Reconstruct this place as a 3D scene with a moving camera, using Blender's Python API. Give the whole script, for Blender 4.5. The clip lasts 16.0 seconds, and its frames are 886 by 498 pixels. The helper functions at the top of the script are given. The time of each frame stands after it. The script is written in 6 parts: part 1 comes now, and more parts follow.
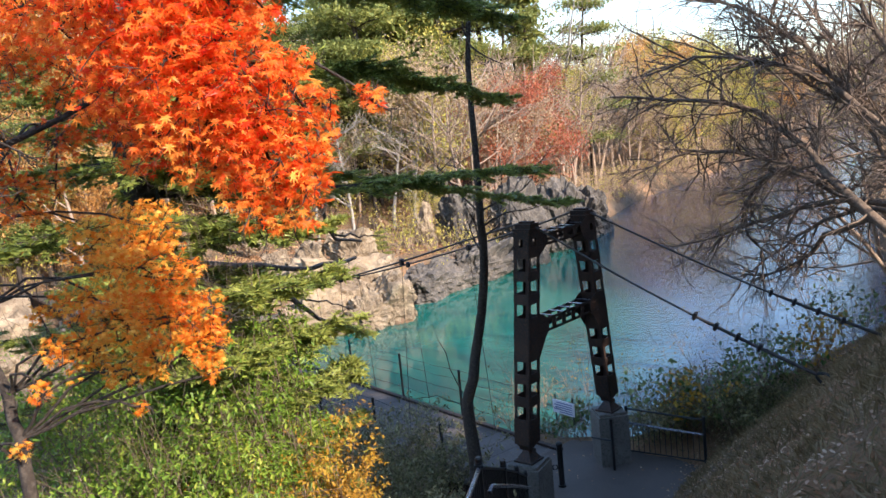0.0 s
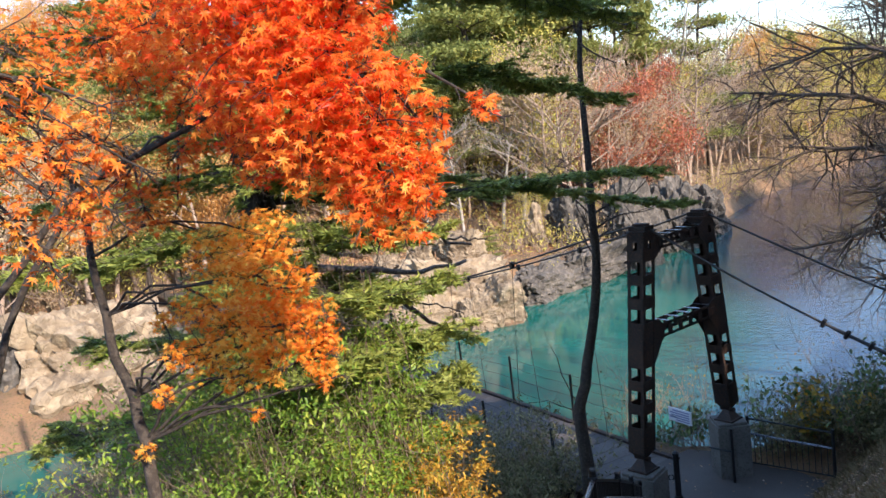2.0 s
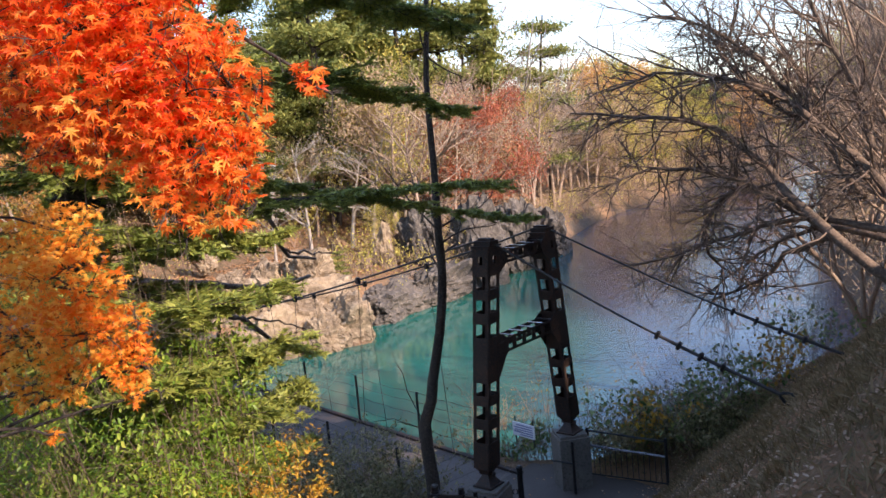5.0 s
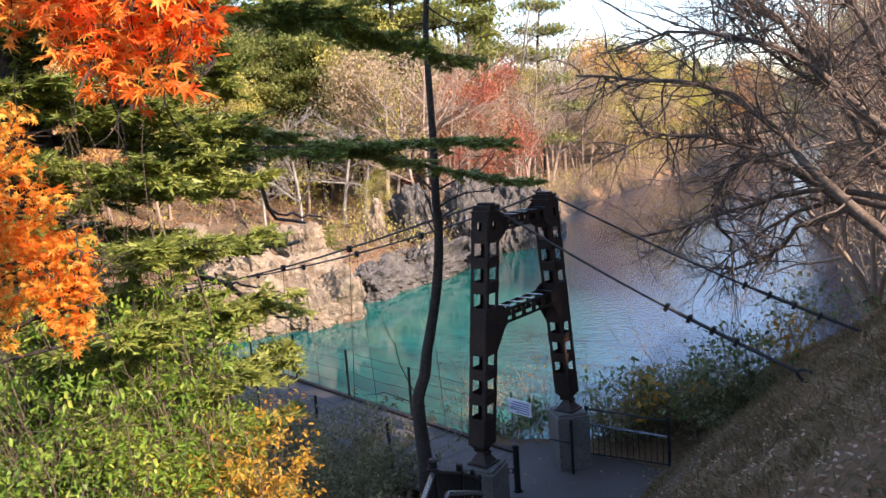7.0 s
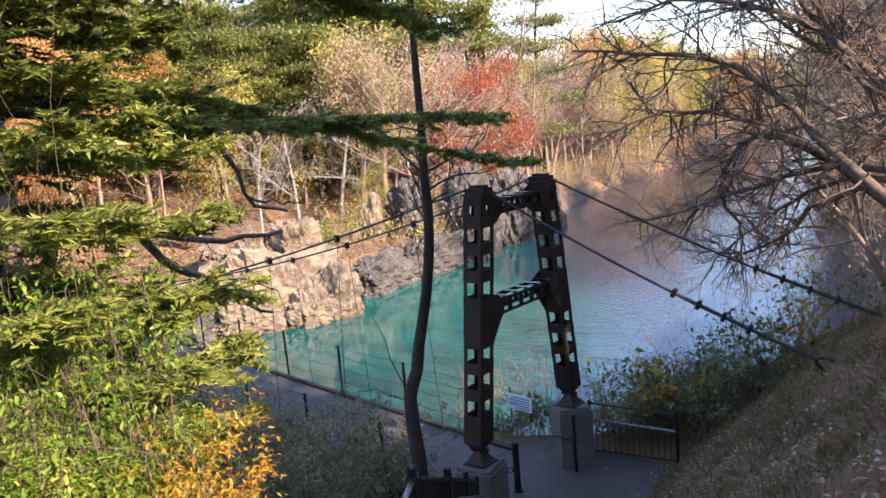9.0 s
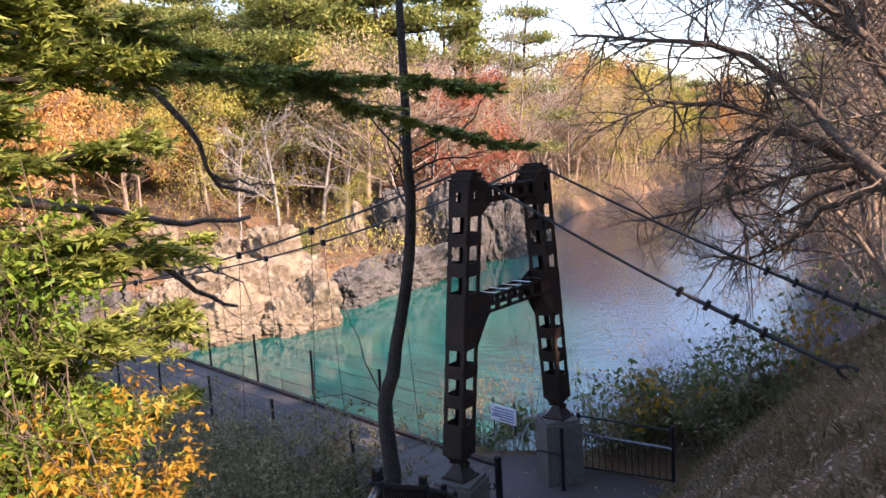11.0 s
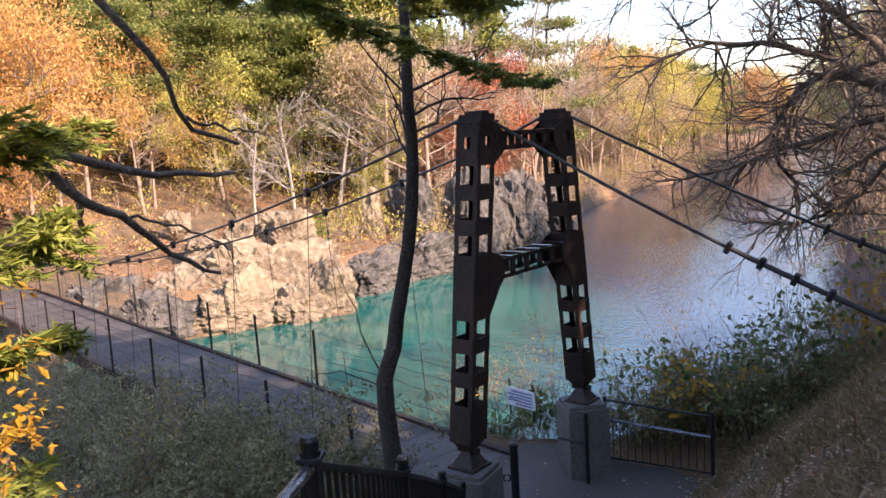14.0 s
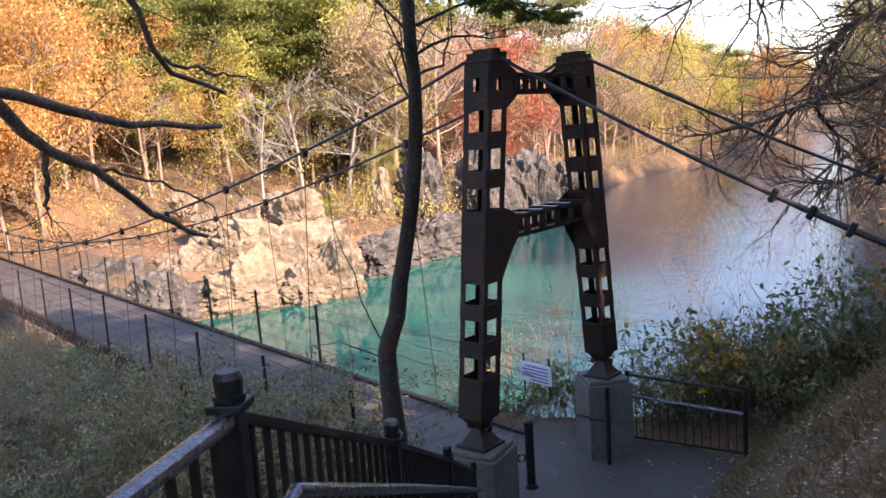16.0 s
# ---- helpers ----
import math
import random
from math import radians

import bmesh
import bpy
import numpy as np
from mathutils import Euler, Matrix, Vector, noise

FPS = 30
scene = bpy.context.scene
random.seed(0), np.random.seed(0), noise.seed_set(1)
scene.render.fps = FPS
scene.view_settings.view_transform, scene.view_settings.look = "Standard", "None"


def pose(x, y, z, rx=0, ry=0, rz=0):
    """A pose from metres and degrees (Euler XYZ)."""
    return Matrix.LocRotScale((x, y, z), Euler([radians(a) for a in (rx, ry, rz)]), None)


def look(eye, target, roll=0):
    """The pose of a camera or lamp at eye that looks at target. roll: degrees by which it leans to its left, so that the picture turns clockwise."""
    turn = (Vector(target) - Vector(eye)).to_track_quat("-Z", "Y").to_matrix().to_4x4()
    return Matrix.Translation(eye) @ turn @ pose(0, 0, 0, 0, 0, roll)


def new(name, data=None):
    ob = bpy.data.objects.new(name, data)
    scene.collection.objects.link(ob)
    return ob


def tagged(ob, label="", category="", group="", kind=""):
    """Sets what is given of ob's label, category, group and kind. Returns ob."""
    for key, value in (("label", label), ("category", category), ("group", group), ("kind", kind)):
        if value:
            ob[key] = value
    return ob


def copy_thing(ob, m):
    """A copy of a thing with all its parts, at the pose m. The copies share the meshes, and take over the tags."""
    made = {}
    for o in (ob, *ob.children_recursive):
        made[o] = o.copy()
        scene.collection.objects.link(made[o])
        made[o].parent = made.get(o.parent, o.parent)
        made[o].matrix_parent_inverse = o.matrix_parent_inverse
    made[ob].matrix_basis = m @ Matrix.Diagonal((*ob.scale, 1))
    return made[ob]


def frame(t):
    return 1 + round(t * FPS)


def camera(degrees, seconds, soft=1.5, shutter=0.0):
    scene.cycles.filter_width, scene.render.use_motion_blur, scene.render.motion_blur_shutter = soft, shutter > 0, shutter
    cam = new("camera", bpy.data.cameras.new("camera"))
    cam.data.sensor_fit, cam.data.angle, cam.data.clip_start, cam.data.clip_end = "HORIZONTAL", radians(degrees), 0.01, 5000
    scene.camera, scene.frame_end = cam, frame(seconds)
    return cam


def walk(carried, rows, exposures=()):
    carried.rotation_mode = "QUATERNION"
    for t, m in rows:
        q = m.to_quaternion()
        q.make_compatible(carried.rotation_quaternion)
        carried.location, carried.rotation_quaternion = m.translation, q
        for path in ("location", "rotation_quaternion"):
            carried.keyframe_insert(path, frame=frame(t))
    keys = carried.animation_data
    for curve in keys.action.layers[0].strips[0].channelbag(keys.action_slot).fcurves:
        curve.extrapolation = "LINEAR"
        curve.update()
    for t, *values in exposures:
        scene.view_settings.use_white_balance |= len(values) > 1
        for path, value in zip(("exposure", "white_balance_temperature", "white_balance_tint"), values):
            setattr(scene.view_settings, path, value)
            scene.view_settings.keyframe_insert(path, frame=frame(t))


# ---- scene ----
cam = camera(56.0, 16.0)
PATH = [
    (0, (1.124, 0.306, 7.324), (0.817, 2.261, 7.038), -5.8),
    (0.5, (1.141, 0.349, 7.374), (0.763, 2.294, 7.097), -6.2),
    (1, (1.121, 0.362, 7.37), (0.66, 2.291, 7.11), -6.5),
    (1.5, (1.085, 0.38, 7.365), (0.561, 2.293, 7.109), -6.9),
    (2, (1.09, 0.411, 7.358), (0.528, 2.314, 7.102), -6.9),
    (2.5, (1.091, 0.376, 7.353), (0.554, 2.284, 7.089), -6.8),
    (3, (1.119, 0.326, 7.353), (0.691, 2.255, 7.044), -7.1),
    (3.5, (1.086, 0.313, 7.34), (0.842, 2.271, 7.015), -6.2),
    (4, (1.111, 0.471, 7.302), (0.904, 2.452, 7.128), -4.8),
    (4.5, (1.132, 0.611, 7.238), (0.864, 2.587, 7.084), -4.9),
    (5, (1.093, 0.729, 7.189), (0.886, 2.703, 6.945), -5.3),
    (7.5, (0.892, 1.643, 6.737), (0.692, 3.61, 6.432), -4.0),
    (8, (0.993, 1.79, 6.66), (0.716, 3.745, 6.343), -5.7),
    (8.5, (0.981, 2.044, 6.579), (0.737, 4.007, 6.286), -6.0),
    (9, (0.976, 2.323, 6.545), (0.782, 4.291, 6.246), -5.2),
    (11.5, (0.818, 3.629, 5.836), (0.668, 5.61, 5.609), -3.3),
    (12, (0.809, 3.839, 5.733), (0.683, 5.824, 5.531), -4.2),
    (12.5, (0.823, 4.101, 5.623), (0.697, 6.085, 5.402), -4.7),
    (13, (0.867, 4.397, 5.491), (0.69, 6.367, 5.197), -5.1),
    (13.5, (0.859, 4.629, 5.401), (0.695, 6.6, 5.097), -3.9),
    (14, (0.89, 4.877, 5.293), (0.687, 6.848, 5.026), -3.5),
    (14.5, (0.892, 5.116, 5.19), (0.712, 7.092, 4.941), -4.0),
    (15, (0.86, 5.333, 5.044), (0.66, 7.304, 4.775), -3.3),
    (15.5, (0.843, 5.582, 4.934), (0.611, 7.547, 4.642), -4.0),
    (16, (0.825, 5.817, 4.824), (0.592, 7.781, 4.526), -3.9),
]
walk(cam, [(t, look(eye, target, roll)) for t, eye, target, roll in PATH], ((0.0, 1.57, 6450, 14), (3.2, 1.46, 6350, 14), (4.0, 1.5, 6550, 20), (4.5, 1.32, 6750, 25), (5.4, 1.40, 6900, 22), (7.5, 1.65, 6600, 22), (9.0, 1.73, 6650, 24), (12.0, 1.68, 7100, 29), (14.0, 1.76, 7150, 28), (16.0, 1.88, 7150, 28)))

# ---- light ----
SUN_AZ, SUN_EL = Vector((0.8, -0.6)), radians(28)
sun_dir = Vector((SUN_AZ.x * math.cos(SUN_EL), SUN_AZ.y * math.cos(SUN_EL), math.sin(SUN_EL))).normalized()
world = bpy.data.worlds.new("sky")
scene.world = world
world.use_nodes = True
wn = world.node_tree
sky = wn.nodes.new("ShaderNodeTexSky")
sky.sky_type, sky.sun_disc = "NISHITA", False
sky.sun_elevation, sky.sun_rotation = SUN_EL, math.atan2(sun_dir.x, sun_dir.y)
sky.air_density, sky.dust_density, sky.ozone_density = 1.1, 0.3, 3.2
wn.links.new(sky.outputs[0], wn.nodes["Background"].inputs[0])
wn.nodes["Background"].inputs[1].default_value = 0.15
sun = new("sun", bpy.data.lights.new("sun", "SUN"))
sun.data.energy, sun.data.angle, sun.data.color = 3.3, radians(0.6), (1.0, 0.87, 0.74)
sun.matrix_world = look((0, 0, 40), Vector((0, 0, 40)) - sun_dir)

# ---- materials ----
MATS = {}


def nodes_of(name):
    m = bpy.data.materials.new(name)
    m.use_nodes = True
    return m, m.node_tree, m.node_tree.nodes["Principled BSDF"]


def add(t, kind, **values):
    n = t.nodes.new("ShaderNode" + kind)
    for k, v in values.items():
        n.inputs[k].default_value = v
    return n


def blend(t, fac, a, b):
    m = t.nodes.new("ShaderNodeMix")
    m.data_type = "RGBA"
    for sock, v in ((m.inputs[0], fac), (m.inputs[6], a), (m.inputs[7], b)):
        if isinstance(v, bpy.types.NodeSocket):
            t.links.new(v, sock)
        elif isinstance(v, (float, int)):
            sock.default_value = v
        else:
            sock.default_value = (*v, 1)
    return m.outputs[2]


def ramp(t, sock, stops):
    r = t.nodes.new("ShaderNodeValToRGB")
    while len(r.color_ramp.elements) < len(stops):
        r.color_ramp.elements.new(0.5)
    for e, (p, c) in zip(r.color_ramp.elements, stops):
        e.position = p
        e.color = (*c, 1) if len(c) == 3 else c
    t.links.new(sock, r.inputs[0])
    return r.outputs[0]


def span(t, sock, lo, hi):
    r = add(t, "MapRange")
    r.inputs[1].default_value, r.inputs[2].default_value = lo, hi
    t.links.new(sock, r.inputs[0])
    return r.outputs[0]


def surface(name, a, b, c, big=1.0, fine=20.0, rough=0.8, metal=0.0, bump=0.3, depth=0.02, vary=0.0):
    """Two colours in large patches, a third in fine grain, and relief; coordinates are metres."""
    m, t, p = nodes_of(name)
    co = add(t, "TexCoord")
    n1 = add(t, "TexNoise", Scale=big, Detail=5.0, Roughness=0.6)
    n2 = add(t, "TexNoise", Scale=fine, Detail=6.0, Roughness=0.65)
    for n in (n1, n2):
        t.links.new(co.outputs["Object"], n.inputs["Vector"])
    col = blend(t, span(t, n1.outputs[0], 0.35, 0.65), a, b)
    col = blend(t, span(t, n2.outputs[0], 0.48, 0.72), col, c)
    if vary:
        info = add(t, "ObjectInfo")
        h = add(t, "HueSaturation")
        t.links.new(col, h.inputs["Color"])
        t.links.new(span(t, info.outputs["Random"], -1.0 / vary + 0.0, 1.0), h.inputs["Value"])
        r = span(t, info.outputs["Random"], 0.0, 1.0)
        k = add(t, "MapRange")
        k.inputs[3].default_value, k.inputs[4].default_value = 1 - vary, 1 + vary
        t.links.new(r, k.inputs[0])
        t.links.new(k.outputs[0], h.inputs["Value"])
        col = h.outputs[0]
    t.links.new(col, p.inputs["Base Color"])
    k = add(t, "MapRange")
    k.inputs[3].default_value, k.inputs[4].default_value = max(0.05, rough - 0.12), min(1, rough + 0.12)
    t.links.new(n2.outputs[0], k.inputs[0])
    t.links.new(k.outputs[0], p.inputs["Roughness"])
    p.inputs["Metallic"].default_value = metal
    bm_ = add(t, "Bump", Strength=bump, Distance=depth)
    t.links.new(n2.outputs[0], bm_.inputs["Height"])
    t.links.new(bm_.outputs[0], p.inputs["Normal"])
    MATS[name] = m
    return m


def foliage(name, stops, patch=1.2, gloss=0.5, through_light=0.4):
    """Leaf colours from leaf to leaf, drifting over the crown; part of the light comes through."""
    m, t, p = nodes_of(name)
    geo = t.nodes.new("ShaderNodeNewGeometry")
    co = add(t, "TexCoord")
    n1 = add(t, "TexNoise", Scale=patch, Detail=3.0)
    t.links.new(co.outputs["Object"], n1.inputs["Vector"])
    mx = t.nodes.new("ShaderNodeMath")
    mx.operation = "MULTIPLY_ADD"
    t.links.new(geo.outputs["Random Per Island"], mx.inputs[0])
    mx.inputs[1].default_value = 0.6
    t.links.new(span(t, n1.outputs[0], 0.3, 1.15), mx.inputs[2])
    info = add(t, "ObjectInfo")
    m2 = t.nodes.new("ShaderNodeMath")
    m2.operation = "MULTIPLY_ADD"
    t.links.new(info.outputs["Random"], m2.inputs[0])
    m2.inputs[1].default_value = 0.15
    t.links.new(mx.outputs[0], m2.inputs[2])
    col = ramp(t, m2.outputs[0], stops)
    t.links.new(col, p.inputs["Base Color"])
    p.inputs["Roughness"].default_value = gloss
    p.inputs["Specular IOR Level"].default_value = 0.3
    tr = t.nodes.new("ShaderNodeBsdfTranslucent")
    t.links.new(col, tr.inputs[0])
    ms = t.nodes.new("ShaderNodeMixShader")
    ms.inputs[0].default_value = through_light
    t.links.new(p.outputs[0], ms.inputs[1])
    t.links.new(tr.outputs[0], ms.inputs[2])
    t.links.new(ms.outputs[0], t.nodes["Material Output"].inputs[0])
    MATS[name] = m
    return m


STEEL = surface("rusted dark steel", (0.012, 0.0105, 0.010), (0.04, 0.023, 0.016), (0.095, 0.043, 0.024), 2.2, 26, 0.62, 0.25, 0.35, 0.006)
BLACK = surface("black painted iron", (0.007, 0.007, 0.0075), (0.012, 0.0115, 0.012), (0.024, 0.021, 0.019), 3, 45, 0.42, 0.1, 0.2, 0.002)
PIPE = surface("worn steel pipe", (0.30, 0.30, 0.33), (0.22, 0.22, 0.25), (0.12, 0.10, 0.09), 4, 60, 0.28, 0.9, 0.1, 0.001)
CABLE = surface("dark wire rope", (0.045, 0.042, 0.042), (0.08, 0.07, 0.06), (0.03, 0.03, 0.03), 3, 60, 0.55, 0.5, 0.4, 0.004)
CONCRETE = surface("weathered concrete", (0.10, 0.094, 0.083), (0.155, 0.142, 0.122), (0.055, 0.058, 0.04), 1.6, 22, 0.85, 0, 0.4, 0.01)
ASPHALT = surface("worn asphalt", (0.092, 0.076, 0.064), (0.125, 0.103, 0.085), (0.056, 0.047, 0.04), 0.9, 60, 0.8, 0, 0.35, 0.006)
DECK = surface("grey deck boards", (0.095, 0.079, 0.067), (0.13, 0.108, 0.09), (0.06, 0.05, 0.042), 1.2, 30, 0.7, 0, 0.3, 0.006, vary=0.25)
BARK = surface("dark bark", (0.025, 0.018, 0.013), (0.05, 0.037, 0.027), (0.10, 0.08, 0.06), 3.0, 24, 0.9, 0, 0.9, 0.03)
PALEBARK = surface("pale grey bark", (0.32, 0.28, 0.23), (0.42, 0.38, 0.32), (0.20, 0.17, 0.14), 2.0, 16, 0.85, 0, 0.4, 0.01)
TWIG = surface("grey-brown twigs", (0.30, 0.215, 0.155), (0.42, 0.31, 0.22), (0.20, 0.14, 0.10), 2.0, 20, 0.85, 0, 0.4, 0.01)
NEARTWIG = surface("dark wet bark", (0.085, 0.06, 0.044), (0.17, 0.12, 0.084), (0.30, 0.22, 0.155), 2.5, 18, 0.85, 0, 0.7, 0.015)
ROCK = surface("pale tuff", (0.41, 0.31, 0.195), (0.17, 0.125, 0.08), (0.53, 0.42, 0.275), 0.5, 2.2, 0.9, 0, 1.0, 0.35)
# the tuff again, with the shade on its faces put into the colour
SHADEDROCK = surface("dark tuff with painted shade", (0.055, 0.05, 0.043), (0.12, 0.105, 0.088), (0.23, 0.2, 0.16), 0.7, 3.2, 0.9, 0, 0.9, 0.15)
SIGNWHITE = surface("white sign board", (0.72, 0.72, 0.74), (0.78, 0.78, 0.78), (0.62, 0.62, 0.62), 3, 20, 0.5, 0, 0.05, 0.001)
SIGNBLUE = surface("blue-grey print", (0.18, 0.2, 0.34), (0.22, 0.24, 0.38), (0.15, 0.17, 0.3), 3, 20, 0.5, 0, 0.05, 0.001)
PLASTER = surface("pale plaster", (0.62, 0.6, 0.57), (0.7, 0.68, 0.65), (0.5, 0.48, 0.46), 0.8, 8, 0.8, 0, 0.2, 0.01)
ROOFING = surface("grey roofing", (0.2, 0.19, 0.19), (0.27, 0.25, 0.24), (0.15, 0.14, 0.14), 0.8, 8, 0.7, 0, 0.2, 0.01)
GLASS = surface("dark window glass", (0.03, 0.035, 0.04), (0.05, 0.055, 0.06), (0.03, 0.03, 0.03), 0.5, 3, 0.08, 0, 0.0, 0.001)
MAPLE = foliage("scarlet maple leaf", [(0.0, (0.6, 0.02, 0.012)), (0.36, (0.84, 0.08, 0.018)), (0.6, (0.92, 0.19, 0.028)), (0.86, (0.95, 0.33, 0.05)), (1.0, (0.97, 0.52, 0.1))], 0.9, 0.4, 0.5)
MAPLEORANGE = foliage("deep orange maple leaf", [(0.0, (0.45, 0.05, 0.015)), (0.4, (0.74, 0.14, 0.02)), (0.7, (0.87, 0.25, 0.035)), (1.0, (0.94, 0.42, 0.06))], 1.1, 0.4, 0.36)
MAPLEGOLD = foliage("orange maple leaf", [(0.0, (0.6, 0.11, 0.018)), (0.35, (0.85, 0.22, 0.025)), (0.65, (0.94, 0.40, 0.045)), (1.0, (0.98, 0.68, 0.14))], 1.1, 0.4, 0.5)
FIR = foliage("fir needle", [(0.0, (0.07, 0.11, 0.03)), (0.4, (0.2, 0.255, 0.055)), (0.75, (0.38, 0.41, 0.09)), (1.0, (0.5, 0.5, 0.12))], 0.8, 0.45, 0.35)
PINE = foliage("far pine foliage", [(0.0, (0.09, 0.115, 0.035)), (0.5, (0.20, 0.23, 0.06)), (1.0, (0.42, 0.40, 0.11))], 0.25, 0.6, 0.35)
BAMBOO = foliage("fresh green leaf", [(0.0, (0.05, 0.10, 0.016)), (0.5, (0.16, 0.28, 0.035)), (0.85, (0.33, 0.43, 0.06)), (1.0, (0.48, 0.50, 0.08))], 1.6, 0.4, 0.4)
GOLD = foliage("yellow-orange shrub leaf", [(0.0, (0.16, 0.11, 0.02)), (0.35, (0.42, 0.21, 0.03)), (0.75, (0.64, 0.37, 0.05)), (1.0, (0.40, 0.38, 0.06))], 2.2, 0.5, 0.4)
OLIVE = foliage("dull olive shrub leaf", [(0.0, (0.055, 0.06, 0.024)), (0.4, (0.14, 0.14, 0.055)), (0.75, (0.30, 0.26, 0.12)), (1.0, (0.5, 0.42, 0.22))], 1.3, 0.5, 0.3)
GLOSSY = foliage("glossy evergreen leaf", [(0.0, (0.035, 0.065, 0.022)), (0.5, (0.095, 0.155, 0.048)), (1.0, (0.28, 0.33, 0.11))], 1.5, 0.25, 0.35)
FARRED = foliage("far red foliage", [(0.0, (0.32, 0.065, 0.04)), (0.5, (0.5, 0.14, 0.075)), (1.0, (0.6, 0.26, 0.13))], 0.5, 0.6, 0.35)
FARORANGE = foliage("far orange foliage", [(0.0, (0.40, 0.17, 0.05)), (0.5, (0.60, 0.30, 0.09)), (1.0, (0.74, 0.47, 0.16))], 0.5, 0.6, 0.35)
FARYELLOW = foliage("far yellow-green foliage", [(0.0, (0.26, 0.24, 0.055)), (0.5, (0.52, 0.46, 0.10)), (1.0, (0.72, 0.6, 0.16))], 0.5, 0.6, 0.35)
FARBROWN = foliage("far brown foliage", [(0.0, (0.28, 0.19, 0.11)), (0.5, (0.46, 0.33, 0.19)), (1.0, (0.6, 0.45, 0.26))], 0.5, 0.7, 0.3)
LITTER = foliage("fallen brown leaf", [(0.0, (0.17, 0.08, 0.04)), (0.5, (0.42, 0.22, 0.11)), (1.0, (0.70, 0.52, 0.36))], 2.0, 0.6, 0.2)
CARPET = foliage("orange leaf carpet", [(0.0, (0.30, 0.15, 0.07)), (0.5, (0.52, 0.28, 0.13)), (1.0, (0.68, 0.44, 0.24))], 0.6, 0.7, 0.2)
GRASS = foliage("dry hillside grass", [(0.0, (0.09, 0.065, 0.03)), (0.5, (0.21, 0.15, 0.07)), (1.0, (0.38, 0.28, 0.16))], 1.0, 0.6, 0.25)


def ground_material():
    m, t, p = nodes_of("earth, moss and leaf litter")
    co = add(t, "TexCoord")
    geo = t.nodes.new("ShaderNodeNewGeometry")
    n = []
    for s in (0.16, 1.4, 9.0, 42.0):
        k = add(t, "TexNoise", Scale=s, Detail=6.0, Roughness=0.65)
        t.links.new(co.outputs["Object"], k.inputs["Vector"])
        n.append(k.outputs[0])
    col = blend(t, span(t, n[1], 0.38, 0.62), (0.14, 0.10, 0.06), (0.25, 0.155, 0.092))
    col = blend(t, span(t, n[0], 0.46, 0.6), col, (0.36, 0.205, 0.105))
    col = blend(t, span(t, n[2], 0.52, 0.7), col, (0.10, 0.105, 0.035))
    col = blend(t, span(t, n[3], 0.56, 0.74), col, (0.30, 0.22, 0.14))
    sep = add(t, "SeparateXYZ")
    t.links.new(geo.outputs["Normal"], sep.inputs[0])
    rock = blend(t, span(t, n[2], 0.35, 0.65), (0.13, 0.115, 0.10), (0.34, 0.285, 0.22))
    col = blend(t, span(t, sep.outputs[2], 0.72, 0.52), col, rock)
    t.links.new(col, p.inputs["Base Color"])
    p.inputs["Roughness"].default_value = 0.95
    b1 = add(t, "Bump", Strength=0.8, Distance=0.05)
    t.links.new(n[3], b1.inputs["Height"])
    b2 = add(t, "Bump", Strength=0.7, Distance=0.25)
    t.links.new(n[2], b2.inputs["Height"])
    t.links.new(b1.outputs[0], b2.inputs["Normal"])
    t.links.new(b2.outputs[0], p.inputs["Normal"])
    return m


def water_material():
    m, t, p = nodes_of("milky turquoise water with painted sky blue")
    co = add(t, "TexCoord")
    n0 = add(t, "TexNoise", Scale=0.05, Detail=3.0)
    n1 = add(t, "TexNoise", Scale=2.2, Detail=5.0, Roughness=0.6)
    for k in (n0, n1):
        t.links.new(co.outputs["Object"], k.inputs["Vector"])
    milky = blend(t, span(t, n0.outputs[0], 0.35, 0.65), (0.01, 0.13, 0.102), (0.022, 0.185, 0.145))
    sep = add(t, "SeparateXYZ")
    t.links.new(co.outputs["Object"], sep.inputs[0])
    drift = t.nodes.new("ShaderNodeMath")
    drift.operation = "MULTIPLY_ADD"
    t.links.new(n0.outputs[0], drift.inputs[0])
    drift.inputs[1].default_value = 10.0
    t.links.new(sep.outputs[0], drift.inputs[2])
    # towards +x the blue of the reflected sky is mixed into the base colour
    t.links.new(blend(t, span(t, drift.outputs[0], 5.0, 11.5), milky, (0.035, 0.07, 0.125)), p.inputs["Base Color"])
    p.inputs["Roughness"].default_value = 0.035
    p.inputs["IOR"].default_value = 1.4
    lane = t.nodes.new("ShaderNodeMath")
    lane.operation = "MULTIPLY_ADD"
    t.links.new(sep.outputs[1], lane.inputs[0])
    lane.inputs[1].default_value = -0.148
    t.links.new(drift.outputs[0], lane.inputs[2])
    wind = add(t, "MapRange")
    for i, v in ((1, -5.0), (2, 1.5), (3, 0.10), (4, 0.6)):
        wind.inputs[i].default_value = v
    t.links.new(lane.outputs[0], wind.inputs[0])
    b = add(t, "Bump", Distance=0.05)
    t.links.new(wind.outputs[0], b.inputs["Strength"])
    t.links.new(n1.outputs[0], b.inputs["Height"])
    t.links.new(b.outputs[0], p.inputs["Normal"])
    return m


GROUND, WATER = ground_material(), water_material()

# ---- mesh helpers ----


def mesh_object(name, verts, faces, material, parent=None, label="", smooth=False):
    me = bpy.data.meshes.new(name)
    me.from_pydata(verts.tolist() if isinstance(verts, np.ndarray) else verts, [], faces.tolist() if isinstance(faces, np.ndarray) else faces)
    if smooth:
        me.polygons.foreach_set("use_smooth", [True] * len(me.polygons))
    me.materials.append(material)
    me.update()
    ob = new(name, me)
    if parent:
        ob.parent = parent
    if label:
        ob["label"] = label
    return ob


